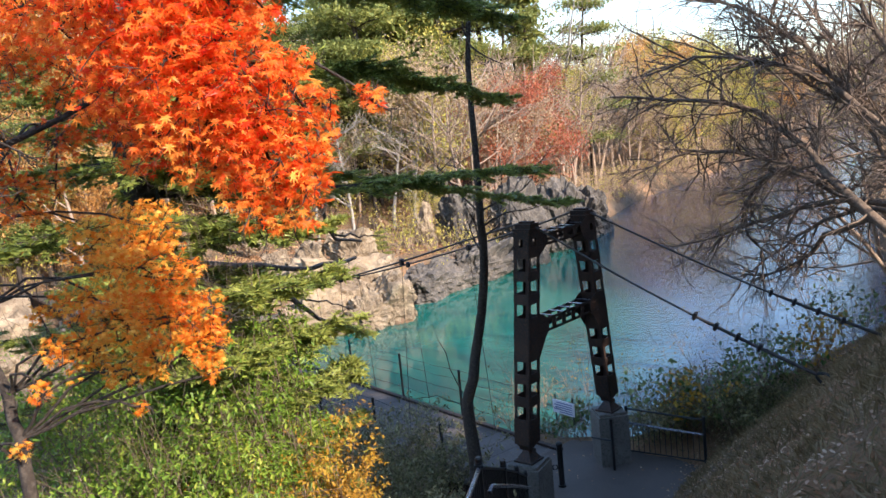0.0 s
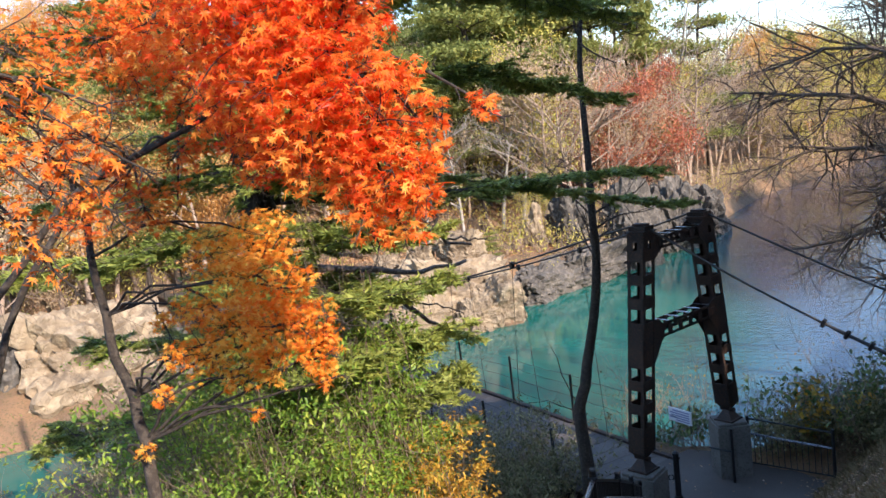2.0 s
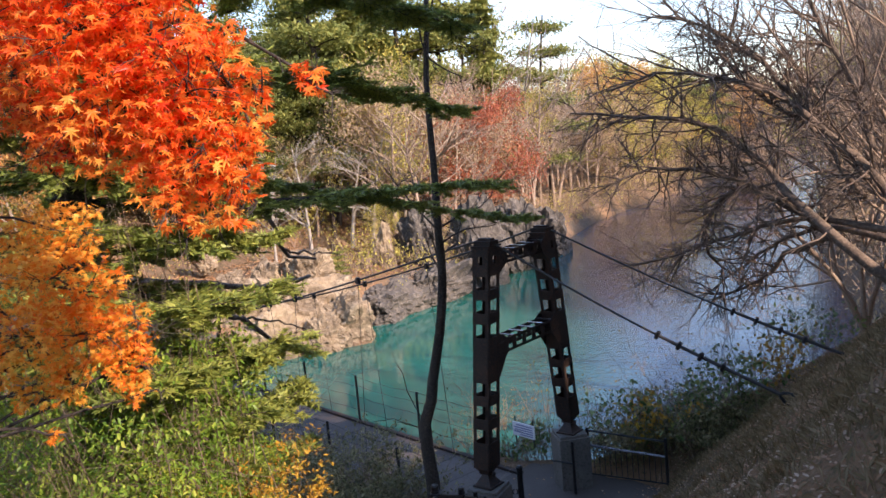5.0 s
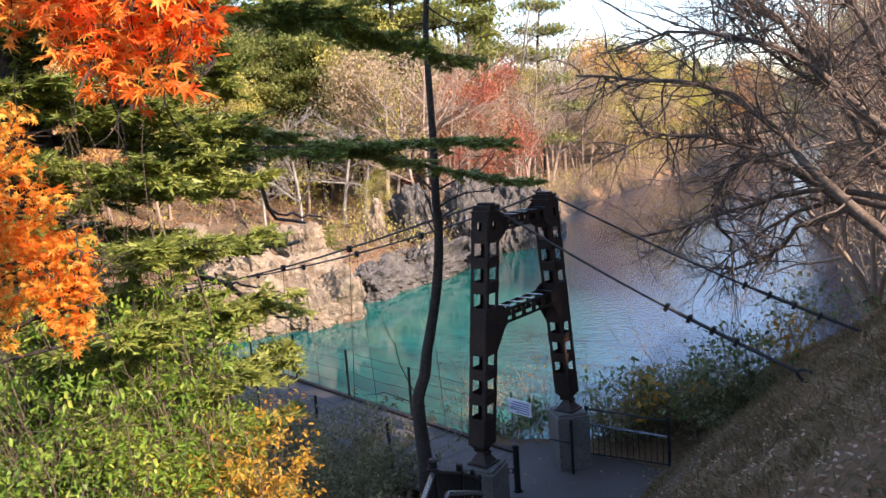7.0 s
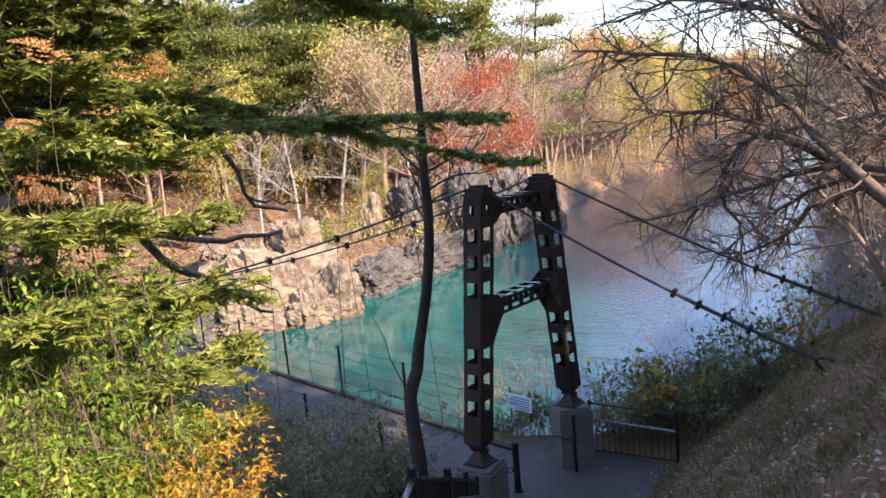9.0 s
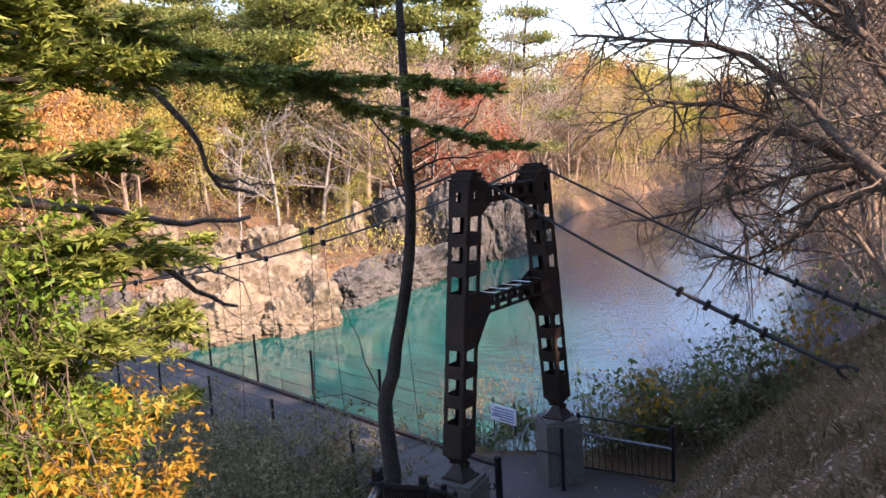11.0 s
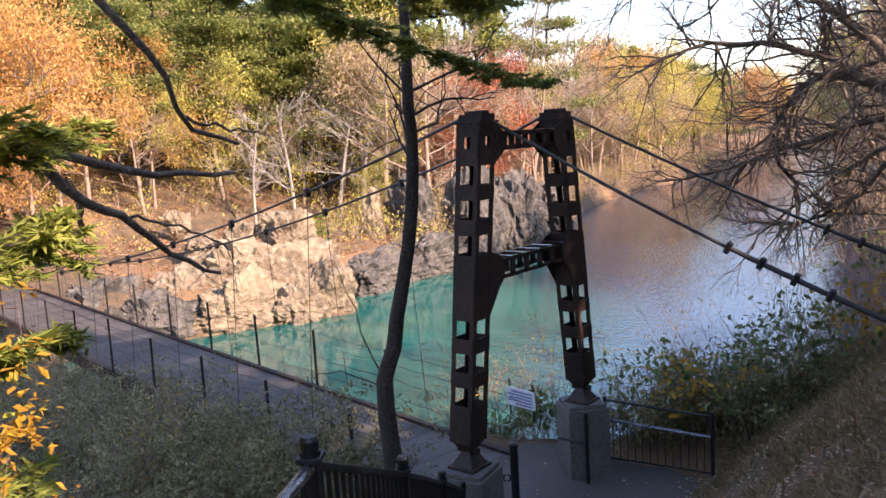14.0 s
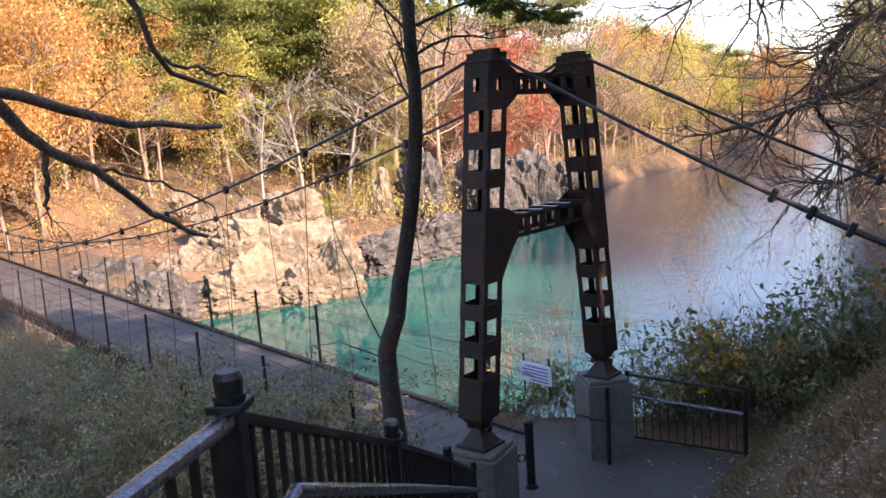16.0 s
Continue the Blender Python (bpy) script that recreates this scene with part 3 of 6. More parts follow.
bridge = base("footbridge", on_bridge(1.6, 0, 0), "long grey suspended footbridge deck over the lake", "footbridge")
bm = bmesh.new()
for s in (-1, 1):
    for k in range(26):
        b0, b1 = 1.6 + (DECK_END - 1.6) * k / 26, 1.6 + (DECK_END - 1.6) * (k + 1) / 26
        vs = block(bm, (b0, s * HALF - 0.06, -0.27), (b1, s * HALF + 0.06, 0.06))
        for v in vs:
            v.co = on_bridge(v.co.x, v.co.y, v.co.z + deck_z(v.co.x))
under(part("edge_beam", bm, STEEL, None, "dark steel edge beam along the deck"), bridge)
k = 0
b = 1.6
while b < DECK_END:
    stepb = 0.5 if b < 40 else 0.9
    bm = bmesh.new()
    vs = block(bm, (b, -HALF + 0.06, -0.05), (b + stepb - 0.012, HALF - 0.06, 0.0))
    for v in vs:
        v.co = on_bridge(v.co.x, v.co.y, v.co.z + deck_z(v.co.x))
    under(part("plank", bm, DECK), bridge)
    b += stepb


def cable_z(b):
    return 5.52 - 0.275 * b + 0.0046 * b * b


rng = np.random.default_rng(3)
for s in (-1, 1):
    k = 0
    b = 2.5
    while b < DECK_END - 1:
        bm = bmesh.new()
        lean = rng.normal(0, 0.02)
        vs = block(bm, (-0.028, -0.02, 0), (0.028, 0.02, 1.29 + rng.normal(0, 0.03)), None, 0.006)
        for v in bm.verts:
            v.co = on_bridge(b + v.co.x + lean * v.co.z, s * (HALF + 0.05) + v.co.y, v.co.z + deck_z(b))
        under(part("post", bm, BLACK), bridge)
        b += 2.58
    for z in (0.35, 0.7, 1.0, 1.24):
        pts = [on_bridge(bb, s * (HALF + 0.05), z + deck_z(bb) - 0.035 * math.sin(math.pi * ((bb - 2.5) / 2.58 % 1)) + 0.012 * math.sin(bb * 7)) for bb in np.linspace(1.5, DECK_END, 170)]
        v, f = tubes([(pts, [0.0055] * len(pts))], 4)
        under(mesh_object("guard_wire", v, f, CABLE), bridge)
    # main cable over the saddle, with its clamps and hangers
    off = lambda bb, s=s: s * (0.86 + 0.25 * min(1, bb / 10))
    pts = [Vector((*tower_point(s, 5.45), 5.56))] + [on_bridge(bb, off(bb), cable_z(bb)) for bb in np.linspace(1.2, DECK_END, 60)]
    v, f = tubes([(pts, [0.021] * len(pts))], 7)
    cable = tagged(mesh_object("main_cable", v, f, CABLE, smooth=True), "dark main suspension cable with hanger clamps", "cable", "main cables")
    lines = []
    for bb in np.arange(3.79, DECK_END - 3, 2.58):
        bm = bmesh.new()
        zc = cable_z(bb)
        bmesh.ops.create_cube(bm, size=1, matrix=Matrix.Translation(on_bridge(bb, off(bb), zc - 0.01)) @ Matrix.Rotation(math.atan2(TB[1], TB[0]), 4, "Z") @ Matrix.Diagonal((0.10, 0.085, 0.14, 1)))
        bmesh.ops.bevel(bm, geom=bm.edges[:], offset=0.012, segments=1, affect="EDGES")
        under(part("clamp", bm, BLACK), cable)
        v, f = tubes([([on_bridge(bb, off(bb), zc), on_bridge(bb, s * HALF, deck_z(bb))], [0.007, 0.007])], 5)
        under(mesh_object("hanger", v, f, CABLE), cable)
    # back stay down to the hillside
    top = Vector((*tower_point(s, 5.45), 5.56))
    end = Vector((4.55, 12.95, 3.15)) if s < 0 else Vector((6.4, 14.6, 3.05))
    way = end - top
    pts = [top + way * k - Vector((0, 0, 0.10 * math.sin(math.pi * k))) for k in np.linspace(0, 1.0, 16)]
    v, f = tubes([(pts, [0.019] * 10 + [0.029] * 6)], 8)
    stay = tagged(mesh_object("back_stay", v, f, CABLE, smooth=True), "dark back-stay cable running down to the hillside", "cable", "back stays")
    for k in (0.62, 0.69, 0.76, 0.83):
        p = top + way * k - Vector((0, 0, 0.10 * math.sin(math.pi * k)))
        bm = bmesh.new()
        m = Matrix.Translation(p) @ way.to_track_quat("X", "Z").to_matrix().to_4x4()
        bmesh.ops.create_cube(bm, size=1, matrix=m @ Matrix.Diagonal((0.06, 0.09, 0.13, 1)))
        bmesh.ops.bevel(bm, geom=bm.edges[:], offset=0.012, segments=1, affect="EDGES")
        under(part("clamp", bm, BLACK), stay)
    # turnbuckle and thimble where it meets the ground
    bm = bmesh.new()
    m = Matrix.Translation(end + way.normalized() * 0.25) @ way.to_track_quat("X", "Z").to_matrix().to_4x4()
    ringv = []
    for i in range(14):
        a = 2 * math.pi * i / 14
        cen = m @ Vector((0.24 * math.cos(a), 0, 0.09 * math.sin(a)))
        ringv.append((cen))
    v, f = tubes([(ringv + [ringv[0]], [0.026] * 15)], 6)
    bm.free()
    under(mesh_object("thimble", v, f, BLACK, None, "black iron thimble loop"), stay)
    far_end = end + way.normalized() * 2.2
    far_end.z = min(far_end.z, z_at(far_end.x, far_end.y) - 0.15)
    v, f = tubes([([end + way.normalized() * 0.4, far_end], [0.03, 0.03]), ([end + way.normalized() * 0.4 + Vector((0.05, 0.05, 0)), far_end + Vector((0.12, 0.12, 0))], [0.03, 0.03])], 6)
    under(mesh_object("anchor_rod", v, f, BLACK), stay)

# ---- gate beside the far pier ----
gl, gr = Vector((1.97, 17.66, 0)), Vector((3.46, 16.98, 0))
gate = base("fence_panel", gl, "black iron fence panel with thin bars, beside the pier", "fence")
gv = gr - gl


def rod(name, a, b, r, material, parent, sides=8, label=""):
    v, f = tubes([([a, b], [r, r])], sides)
    bmv = list(map(tuple, v))
    fs = [tuple(x) for x in f]
    fs.append(tuple(range(sides))[::-1])
    fs.append(tuple(range(sides, 2 * sides)))
    ob = mesh_object(name, bmv, fs, material, None, label)
    return under(ob, parent) if parent else ob


for p, h in ((gl, 1.12), (gr, 1.05)):
    rod("post", p - Vector((0, 0, 0.1)), p + Vector((0, 0, h)), 0.032, BLACK, gate)
rod("top_rail", gl + Vector((0, 0, 1.06)), gr + Vector((0, 0, 0.98)), 0.02, BLACK, gate)
rod("middle_rail", gl + Vector((0, 0, 0.74)), gr + Vector((0, 0, 0.66)), 0.026, PIPE, gate, 8, "pale worn middle rail")
rod("bottom_rail", gl + Vector((0, 0, 0.12)), gr + Vector((0, 0, 0.1)), 0.016, BLACK, gate)
for k in range(1, 14):
    p = gl + gv * k / 14
    rod("bar", p + Vector((0, 0, 0.11)), p + Vector((0, 0, 0.71 - 0.08 * k / 14)), 0.008, BLACK, gate, 5)
# strap round the pier beside it
bar_base = base("pier_gate_post", (1.55, 17.0, 0), "black iron post with hinge straps against the pier", "gate post")
pp = Vector((1.62, 16.88, 0.0))
rod("post", pp - Vector((0, 0, 0.05)), pp + Vector((0, 0, 1.12)), 0.03, BLACK, bar_base)
rod("strap", pp + Vector((0, 0, 0.66)), pp + Vector((-0.42, 0.25, 0.66)), 0.02, BLACK, bar_base, 6)

# ---- bollard with its chain ----
boll = base("bollard", (0.55, 16.2, 0), "black iron bollard with an eye for a chain", "bollard")
bm = bmesh.new()
for z0, z1, r0, r1 in ((0.0, 0.04, 0.085, 0.085), (0.04, 0.86, 0.058, 0.058), (0.86, 0.9, 0.066, 0.066), (0.9, 0.93, 0.06, 0.03)):
    bmesh.ops.create_cone(bm, cap_ends=True, segments=16, radius1=r0, radius2=r1, depth=z1 - z0, matrix=Matrix.Translation((0.55, 16.2, (z0 + z1) / 2 + 0.03)))
under(part("post", bm, BLACK), boll)
ey = [Vector((0.55 - 0.11 + 0.05 * math.cos(a), 16.16, 0.45 + 0.05 * math.sin(a))) for a in np.linspace(0, 2 * math.pi, 13)]
v, f = tubes([(ey, [0.014] * 13)], 6)
under(mesh_object("eye", v, f, BLACK), boll)
a, b_ = on_bridge(2.2, -1.0, 0.55), on_bridge(6.5, -1.1, 0.55)
chain = base("chain", a, "pale hanging chain along the deck edge", "chain")
for i in range(46):
    k = i / 45
    p = a.lerp(b_, k) - Vector((0, 0, 0.22 * math.sin(math.pi * k)))
    t_ = (b_ - a).normalized()
    up = Vector((0, 0, 1)) if i % 2 else t_.cross(Vector((0, 0, 1)))
    loop = [p + t_ * 0.055 * math.cos(w) + up * 0.02 * math.sin(w) for w in np.linspace(0, 2 * math.pi, 9)]
    v, f = tubes([(loop, [0.008] * 9)], 4)
    under(mesh_object("link", v, f, PIPE), chain)

# ---- notice on the water side ----
notice = base("notice_sign", on_bridge(1.5, 1.36, 0), "white notice board with lines of blue print on the railing", "sign")


def notice_warp(v):
    p = on_bridge(1.55 + v.x, 1.38 + v.y, v.z)
    return p


bm = bmesh.new()
block(bm, (-0.32, -0.012, 0.84), (0.32, 0.012, 1.14), notice_warp, 0.004)
under(part("board", bm, SIGNWHITE), notice)
for k, (z, w0, w1) in enumerate(((1.09, -0.27, 0.2), (1.035, -0.27, 0.27), (0.985, -0.27, 0.24), (0.935, -0.27, 0.27), (0.885, -0.27, 0.1))):
    bm = bmesh.new()
    block(bm, (w0, -0.017, z - 0.013), (w1, -0.012, z + 0.013), notice_warp)
    under(part("print_line", bm, SIGNBLUE), notice)
for x in (-0.26, 0.26):
    bm = bmesh.new()
    block(bm, (x - 0.012, 0.013, 0.66), (x + 0.012, 0.03, 1.26), notice_warp)
    under(part("stake", bm, BLACK), notice)

# ---- stair railing ----
rail = base("stair_railing", (0.13, 7.55, 3.2), "black iron picket railing with a worn steel handrail", "railing")
RAILPTS = [Vector((0.05, 1.0, 6.55)), Vector((0.06, 4.6, 4.8)), Vector((0.06, 5.6, 4.34)), Vector((0.115, 7.55, 4.22)), Vector((0.17, 9.09, 3.53)), Vector((0.12, 11.2, 2.56)), Vector((-0.02, 14.35, 1.1))]
for i, p in enumerate(RAILPTS):
    foot = min(p.z - 0.95, z_at(p.x, p.y))
    bm = bmesh.new()
    block(bm, (p.x - 0.027, p.y - 0.027, foot - 0.1), (p.x + 0.027, p.y + 0.027, p.z + 0.02), None, 0.004)
    newel = under(part("newel", bm, BLACK), rail)
    bm = bmesh.new()
    for z0, z1, r0, r1 in ((0.0, 0.018, 0.036, 0.038), (0.018, 0.055, 0.031, 0.034), (0.055, 0.07, 0.034, 0.026)):
        bmesh.ops.create_cone(bm, cap_ends=True, segments=14, radius1=r0, radius2=r1, depth=z1 - z0, matrix=Matrix.Translation((p.x, p.y, p.z + 0.02 + (z0 + z1) / 2)))
    block(bm, (p.x - 0.043, p.y - 0.043, p.z + 0.002), (p.x + 0.043, p.y + 0.043, p.z + 0.022), None, 0.004)
    under(part("cap", bm, BLACK), newel)
for i, (a, b_) in enumerate(zip(RAILPTS, RAILPTS[1:])):
    if i < 3:
        rod("handrail", a + Vector((0, 0, -0.02)), b_ + Vector((0, 0, -0.02)), 0.022, PIPE, rail, 12, "shiny worn steel top rail")
    else:
        d = b_ - a
        bm = bmesh.new()
        block(bm, (0, -0.022, -0.03), (d.length, 0.022, 0.0), lambda v, a=a, d=d: a + d.normalized() * v.x + Vector((v.y, 0, v.z)), 0.004)
        under(part("top_rail", bm, BLACK), rail)
    low = [Vector((p.x, p.y, p.z - 0.86)) for p in (a, b_)]
    rod("bottom_rail", low[0], low[1], 0.014, BLACK, rail, 6)
    n = max(2, round((b_ - a).length / 0.105))
    for k in range(1, n):
        p = a.lerp(b_, k / n)
        bm = bmesh.new()
        block(bm, (p.x - 0.008, p.y - 0.008, p.z - 0.86), (p.x + 0.008, p.y + 0.008, p.z - 0.03))
        under(part("picket", bm, BLACK), rail)
pl = [Vector((0.18, 7.62, 3.93)), Vector((0.2, 7.7, 3.955)), Vector((0.22, 7.8, 3.91)), Vector((0.25, 9.1, 3.31)), Vector((0.2, 11.2, 2.33)), Vector((0.06, 14.2, 0.93)), Vector((0.03, 14.4, 0.86))]
v, f = tubes([(pl, [0.021] * len(pl))], 12)
under(mesh_object("lower_handrail", v, f, PIPE, None, "worn steel lower handrail", True), rail)

# ---- rocks ----


def rock(name, at, size, turn, seed, material, label, planes=26, rough_=0.09, level=5, category="rock", group=""):
    """A weathered block: a ball cut by random planes, roughened at two sizes."""
    r = np.random.default_rng(seed)
    bm = bmesh.new()
    bmesh.ops.create_icosphere(bm, subdivisions=level, radius=1)
    nrm = r.normal(0, 1, (planes, 3))
    nrm[:6] = [(1, 0, 0.1), (-1, 0.1, 0), (0, 1, 0.1), (0.1, -1, 0.05), (0.05, 0.1, 1), (0, 0, -1)] + r.normal(0, 0.12, (6, 3))
    nrm /= np.linalg.norm(nrm, axis=1)[:, None]
    dist = r.uniform(0.66, 1.0, planes)
    for v in bm.verts:
        d = np.array(v.co)
        k = nrm @ d
        t = np.min(np.where(k > 0.05, dist / np.maximum(k, 0.05), 9))
        p = d * min(t, 1.35)
        vv = Vector(p) * 2.2 + Vector((seed * 3.1, 0, seed))
        n = noise.fractal(vv, 1.0, 2.0, 4) * rough_ + rough_ * 0.8 * noise.noise(vv * 0.7)
        n -= rough_ * 3.2 * max(0, 0.16 - abs(noise.noise(Vector((p[0] * 3.5, p[1] * 3.5, p[2] * 1.1 + seed)))))
        n += rough_ * (0.5 * noise.noise(vv * 4.5) + 0.28 * noise.noise(vv * 11))
        ledge = (p[2] * 3.1 + 0.35 * noise.noise(vv * 0.5) + seed * 0.37) % 1.0
        n += rough_ * 1.1 * (noise.cell(Vector((vv.x * 1.1 + n, vv.y * 1.1, vv.z * 0.8 + 2 * n))) - 0.5) + rough_ * 0.5 * (noise.cell(vv * 2.3) - 0.5)
        n += rough_ * 0.4 * (min(ledge * 4.0, 1.0) - ledge) * min(1.0, 2 * math.hypot(p[0], p[1]))
        v.co = Vector(p) * (1 + n)
    m = Matrix.Translation(at) @ Matrix.Rotation(radians(turn), 4, "Z") @ Matrix.Diagonal((*size, 1))
    bm.transform(m)
    return tagged(part(name, bm, material), label, category, group)


PALE_LABEL = "sunlit pale weathered tuff outcrop at the lake edge"
# dark blocks among the pale ones carry painted shade
DARK_LABEL = "dark rock face above the water, shade put into its colour"
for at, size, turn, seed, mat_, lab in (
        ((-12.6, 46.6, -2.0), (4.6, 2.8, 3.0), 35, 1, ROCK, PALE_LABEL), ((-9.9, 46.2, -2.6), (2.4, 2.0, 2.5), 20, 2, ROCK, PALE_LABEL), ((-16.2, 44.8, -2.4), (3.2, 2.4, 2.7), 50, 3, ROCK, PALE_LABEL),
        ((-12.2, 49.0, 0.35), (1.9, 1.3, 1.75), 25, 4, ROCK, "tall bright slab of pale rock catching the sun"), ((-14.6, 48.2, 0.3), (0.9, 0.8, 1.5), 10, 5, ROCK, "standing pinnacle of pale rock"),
        ((-16.4, 47.4, 0.2), (1.3, 1.0, 1.2), 70, 6, ROCK, PALE_LABEL), ((-19.5, 41.6, -2.4), (2.9, 2.2, 2.3), 40, 7, SHADEDROCK, DARK_LABEL), ((-20.8, 54.5, 0.9), (1.0, 0.8, 0.9), 0, 8, ROCK, "small white boulder on the leaf-covered level"),
        ((-8.4, 52.6, -2.7), (3.8, 2.2, 1.8), 62, 9, SHADEDROCK, DARK_LABEL), ((-5.8, 57.0, -2.5), (4.0, 2.4, 2.2), 60, 10, SHADEDROCK, DARK_LABEL), ((-3.0, 62.5, -1.6), (3.8, 2.8, 5.6), 68, 11, SHADEDROCK, DARK_LABEL),
        ((-6.6, 60.0, 0.2), (2.0, 1.6, 3.0), 40, 12, SHADEDROCK, DARK_LABEL), ((-9.0, 58.0, 0.0), (0.9, 0.7, 2.3), 15, 13, ROCK, "narrow sunlit pale rock rib"), ((0.4, 68.5, -1.6), (3.8, 2.8, 5.6), 70, 14, SHADEDROCK, DARK_LABEL),
        ((2.6, 76.0, -2.2), (3.6, 2.6, 3.4), 70, 15, SHADEDROCK, DARK_LABEL), ((-27.0, 33.5, -1.6), (4.8, 3.4, 3.7), 62, 16, ROCK, "broad pale cliff under the far end of the bridge"), ((-31.0, 28.5, -1.4), (4.6, 3.6, 3.9), 55, 17, ROCK, "broad pale cliff under the far end of the bridge"),
        ((-24.2, 38.0, -2.4), (2.6, 2.2, 2.4), 50, 18, SHADEDROCK, DARK_LABEL), ((-35.5, 24.0, -1.5), (4.8, 3.6, 4.2), 50, 19, ROCK, PALE_LABEL), ((-22.0, 40.0, -2.6), (2.4, 1.8, 1.9), 30, 20, ROCK, PALE_LABEL), ((-13.4, 43.5, -2.7), (2.7, 1.7, 1.9), 35, 21, ROCK, PALE_LABEL), ((-16.2, 41.6, -2.6), (2.5, 1.7, 2.0), 45, 22, SHADEDROCK, DARK_LABEL),
        ((-18.3, 39.3, -2.7), (1.9, 1.5, 1.7), 30, 23, SHADEDROCK, DARK_LABEL), ((-10.6, 44.7, -2.9), (2.0, 1.5, 1.6), 25, 24, ROCK, PALE_LABEL), ((-29.4, 30.8, -1.3), (2.0, 1.9, 3.7), 40, 25, SHADEDROCK, DARK_LABEL), ((-15.0, 45.6, -0.9), (1.5, 1.2, 1.3), 60, 26, SHADEDROCK, DARK_LABEL)):
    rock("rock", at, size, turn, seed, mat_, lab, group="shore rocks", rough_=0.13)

# abutment and portal at the far end
bm = bmesh.new()
p = on_bridge(DECK_END + 0.4, 0, 0)
m = Matrix.Translation(p) @ Matrix.Rotation(math.atan2(TB[1], TB[0]), 4, "Z")
block(bm, (-1.2, -2.0, -5.0), (3.0, 2.0, 0.1), lambda v: m @ v, 0.06)
tagged(part("abutment", bm, CONCRETE), "pale concrete abutment at the far end of the bridge", "abutment")

# ---- generic trees ----


def limb(points, r0, r1, wob=0.03, n=14, seed=0):
    """A smooth limb through a few points."""
    r = np.random.default_rng(seed)
    p = np.array(points, float)
    k = np.linspace(0, len(p) - 1, n)
    i = np.clip(k.astype(int), 0, len(p) - 2)
    t = (k - i)[:, None]
    a, b, c, d = p[np.maximum(i - 1, 0)], p[i], p[i + 1], p[np.minimum(i + 2, len(p) - 1)]
    q = 0.5 * (2 * b + (c - a) * t + (2 * a - 5 * b + 4 * c - d) * t ** 2 + (3 * b - a - 3 * c + d) * t ** 3)
    q[1:-1] += r.normal(0, wob, (n - 2, 3))
    return q, np.linspace(r0, r1, n)


def tree(name, lines, at, label, category, bark, leaf_v=None, leaf_f=None, leaf_mat=None, sides=5, group="", foliage_label="", kind="", limbs=0):
    """A thing with a trunk and, where it has leaves, a crown."""
    ob = base(name, at, label, category, group, kind)
    v, f = tubes(lines[:1], sides + 2)
    under(mesh_object("trunk", v, f, bark, smooth=True), ob)
    for one in lines[1:1 + limbs]:
        v, f = tubes([one], sides)
        under(mesh_object("limb", v, f, bark, smooth=True), ob)
    if len(lines) > 1 + limbs:
        v, f = tubes(lines[1 + limbs:], sides)
        under(tagged(mesh_object("branchwork", v, f, bark, smooth=True), kind="stuff"), ob)
    if leaf_v is not None:
        under(mesh_object("crown", leaf_v, leaf_f, leaf_mat, None, foliage_label), ob)
    return ob


def far_broadleaf(seed, height, leaf_mat, leaves, bark, label, name, size=0.22, crown=0.42, levels=2, twigs=True):
    r = np.random.default_rng(seed)
    trunk = [np.array([0, 0, -0.6])]
    d = np.array([r.normal(0, 0.06), r.normal(0, 0.06), 1.0])
    for i in range(6):
        d = d + r.normal(0, 0.05, 3) * (1, 1, 0)
        d /= np.linalg.norm(d)
        trunk.append(trunk[-1] + d * (height * 0.85 + 0.6) / 6)
    lines = [(trunk, np.linspace(height * 0.016, height * 0.003, 7))]
    tips = []
    for k in range(13):
        s = r.uniform(0.28, 0.98)
        i = min(int(s * 6), 5)
        p = trunk[i] + (trunk[i + 1] - trunk[i]) * (s * 6 - i)
        a = r.uniform(0, 2 * np.pi)
        el = r.uniform(0.25, 0.9)
        l2, t2 = branchwork(r, p, (math.cos(a) * math.cos(el), math.sin(a) * math.cos(el), math.sin(el)), height * crown * (1.15 - 0.6 * s), height * 0.0055, levels, (5, 4), 0.55, 0.12, 0.06, 0.55, 4)
        lines += l2
        tips.append(t2)
    tips = np.concatenate(tips)
    if leaves:
        idx = r.integers(0, len(tips), leaves)
        pl = tips[idx] + r.normal(0, 0.32 * height / 10, (leaves, 3))
        lv, lf = strew(pl, turns(r, leaves, 0.2), r.uniform(0.6, 1.3, leaves) * size, OVAL_V[[0, 1, 3, 4]], np.array([(0, 1, 2), (0, 2, 3)]))
        return tree(name, lines, (0, 0, 0), label, "tree", bark, lv, lf, leaf_mat, 3)
    return tree(name, lines, (0, 0, 0), label, "tree", bark, sides=3)


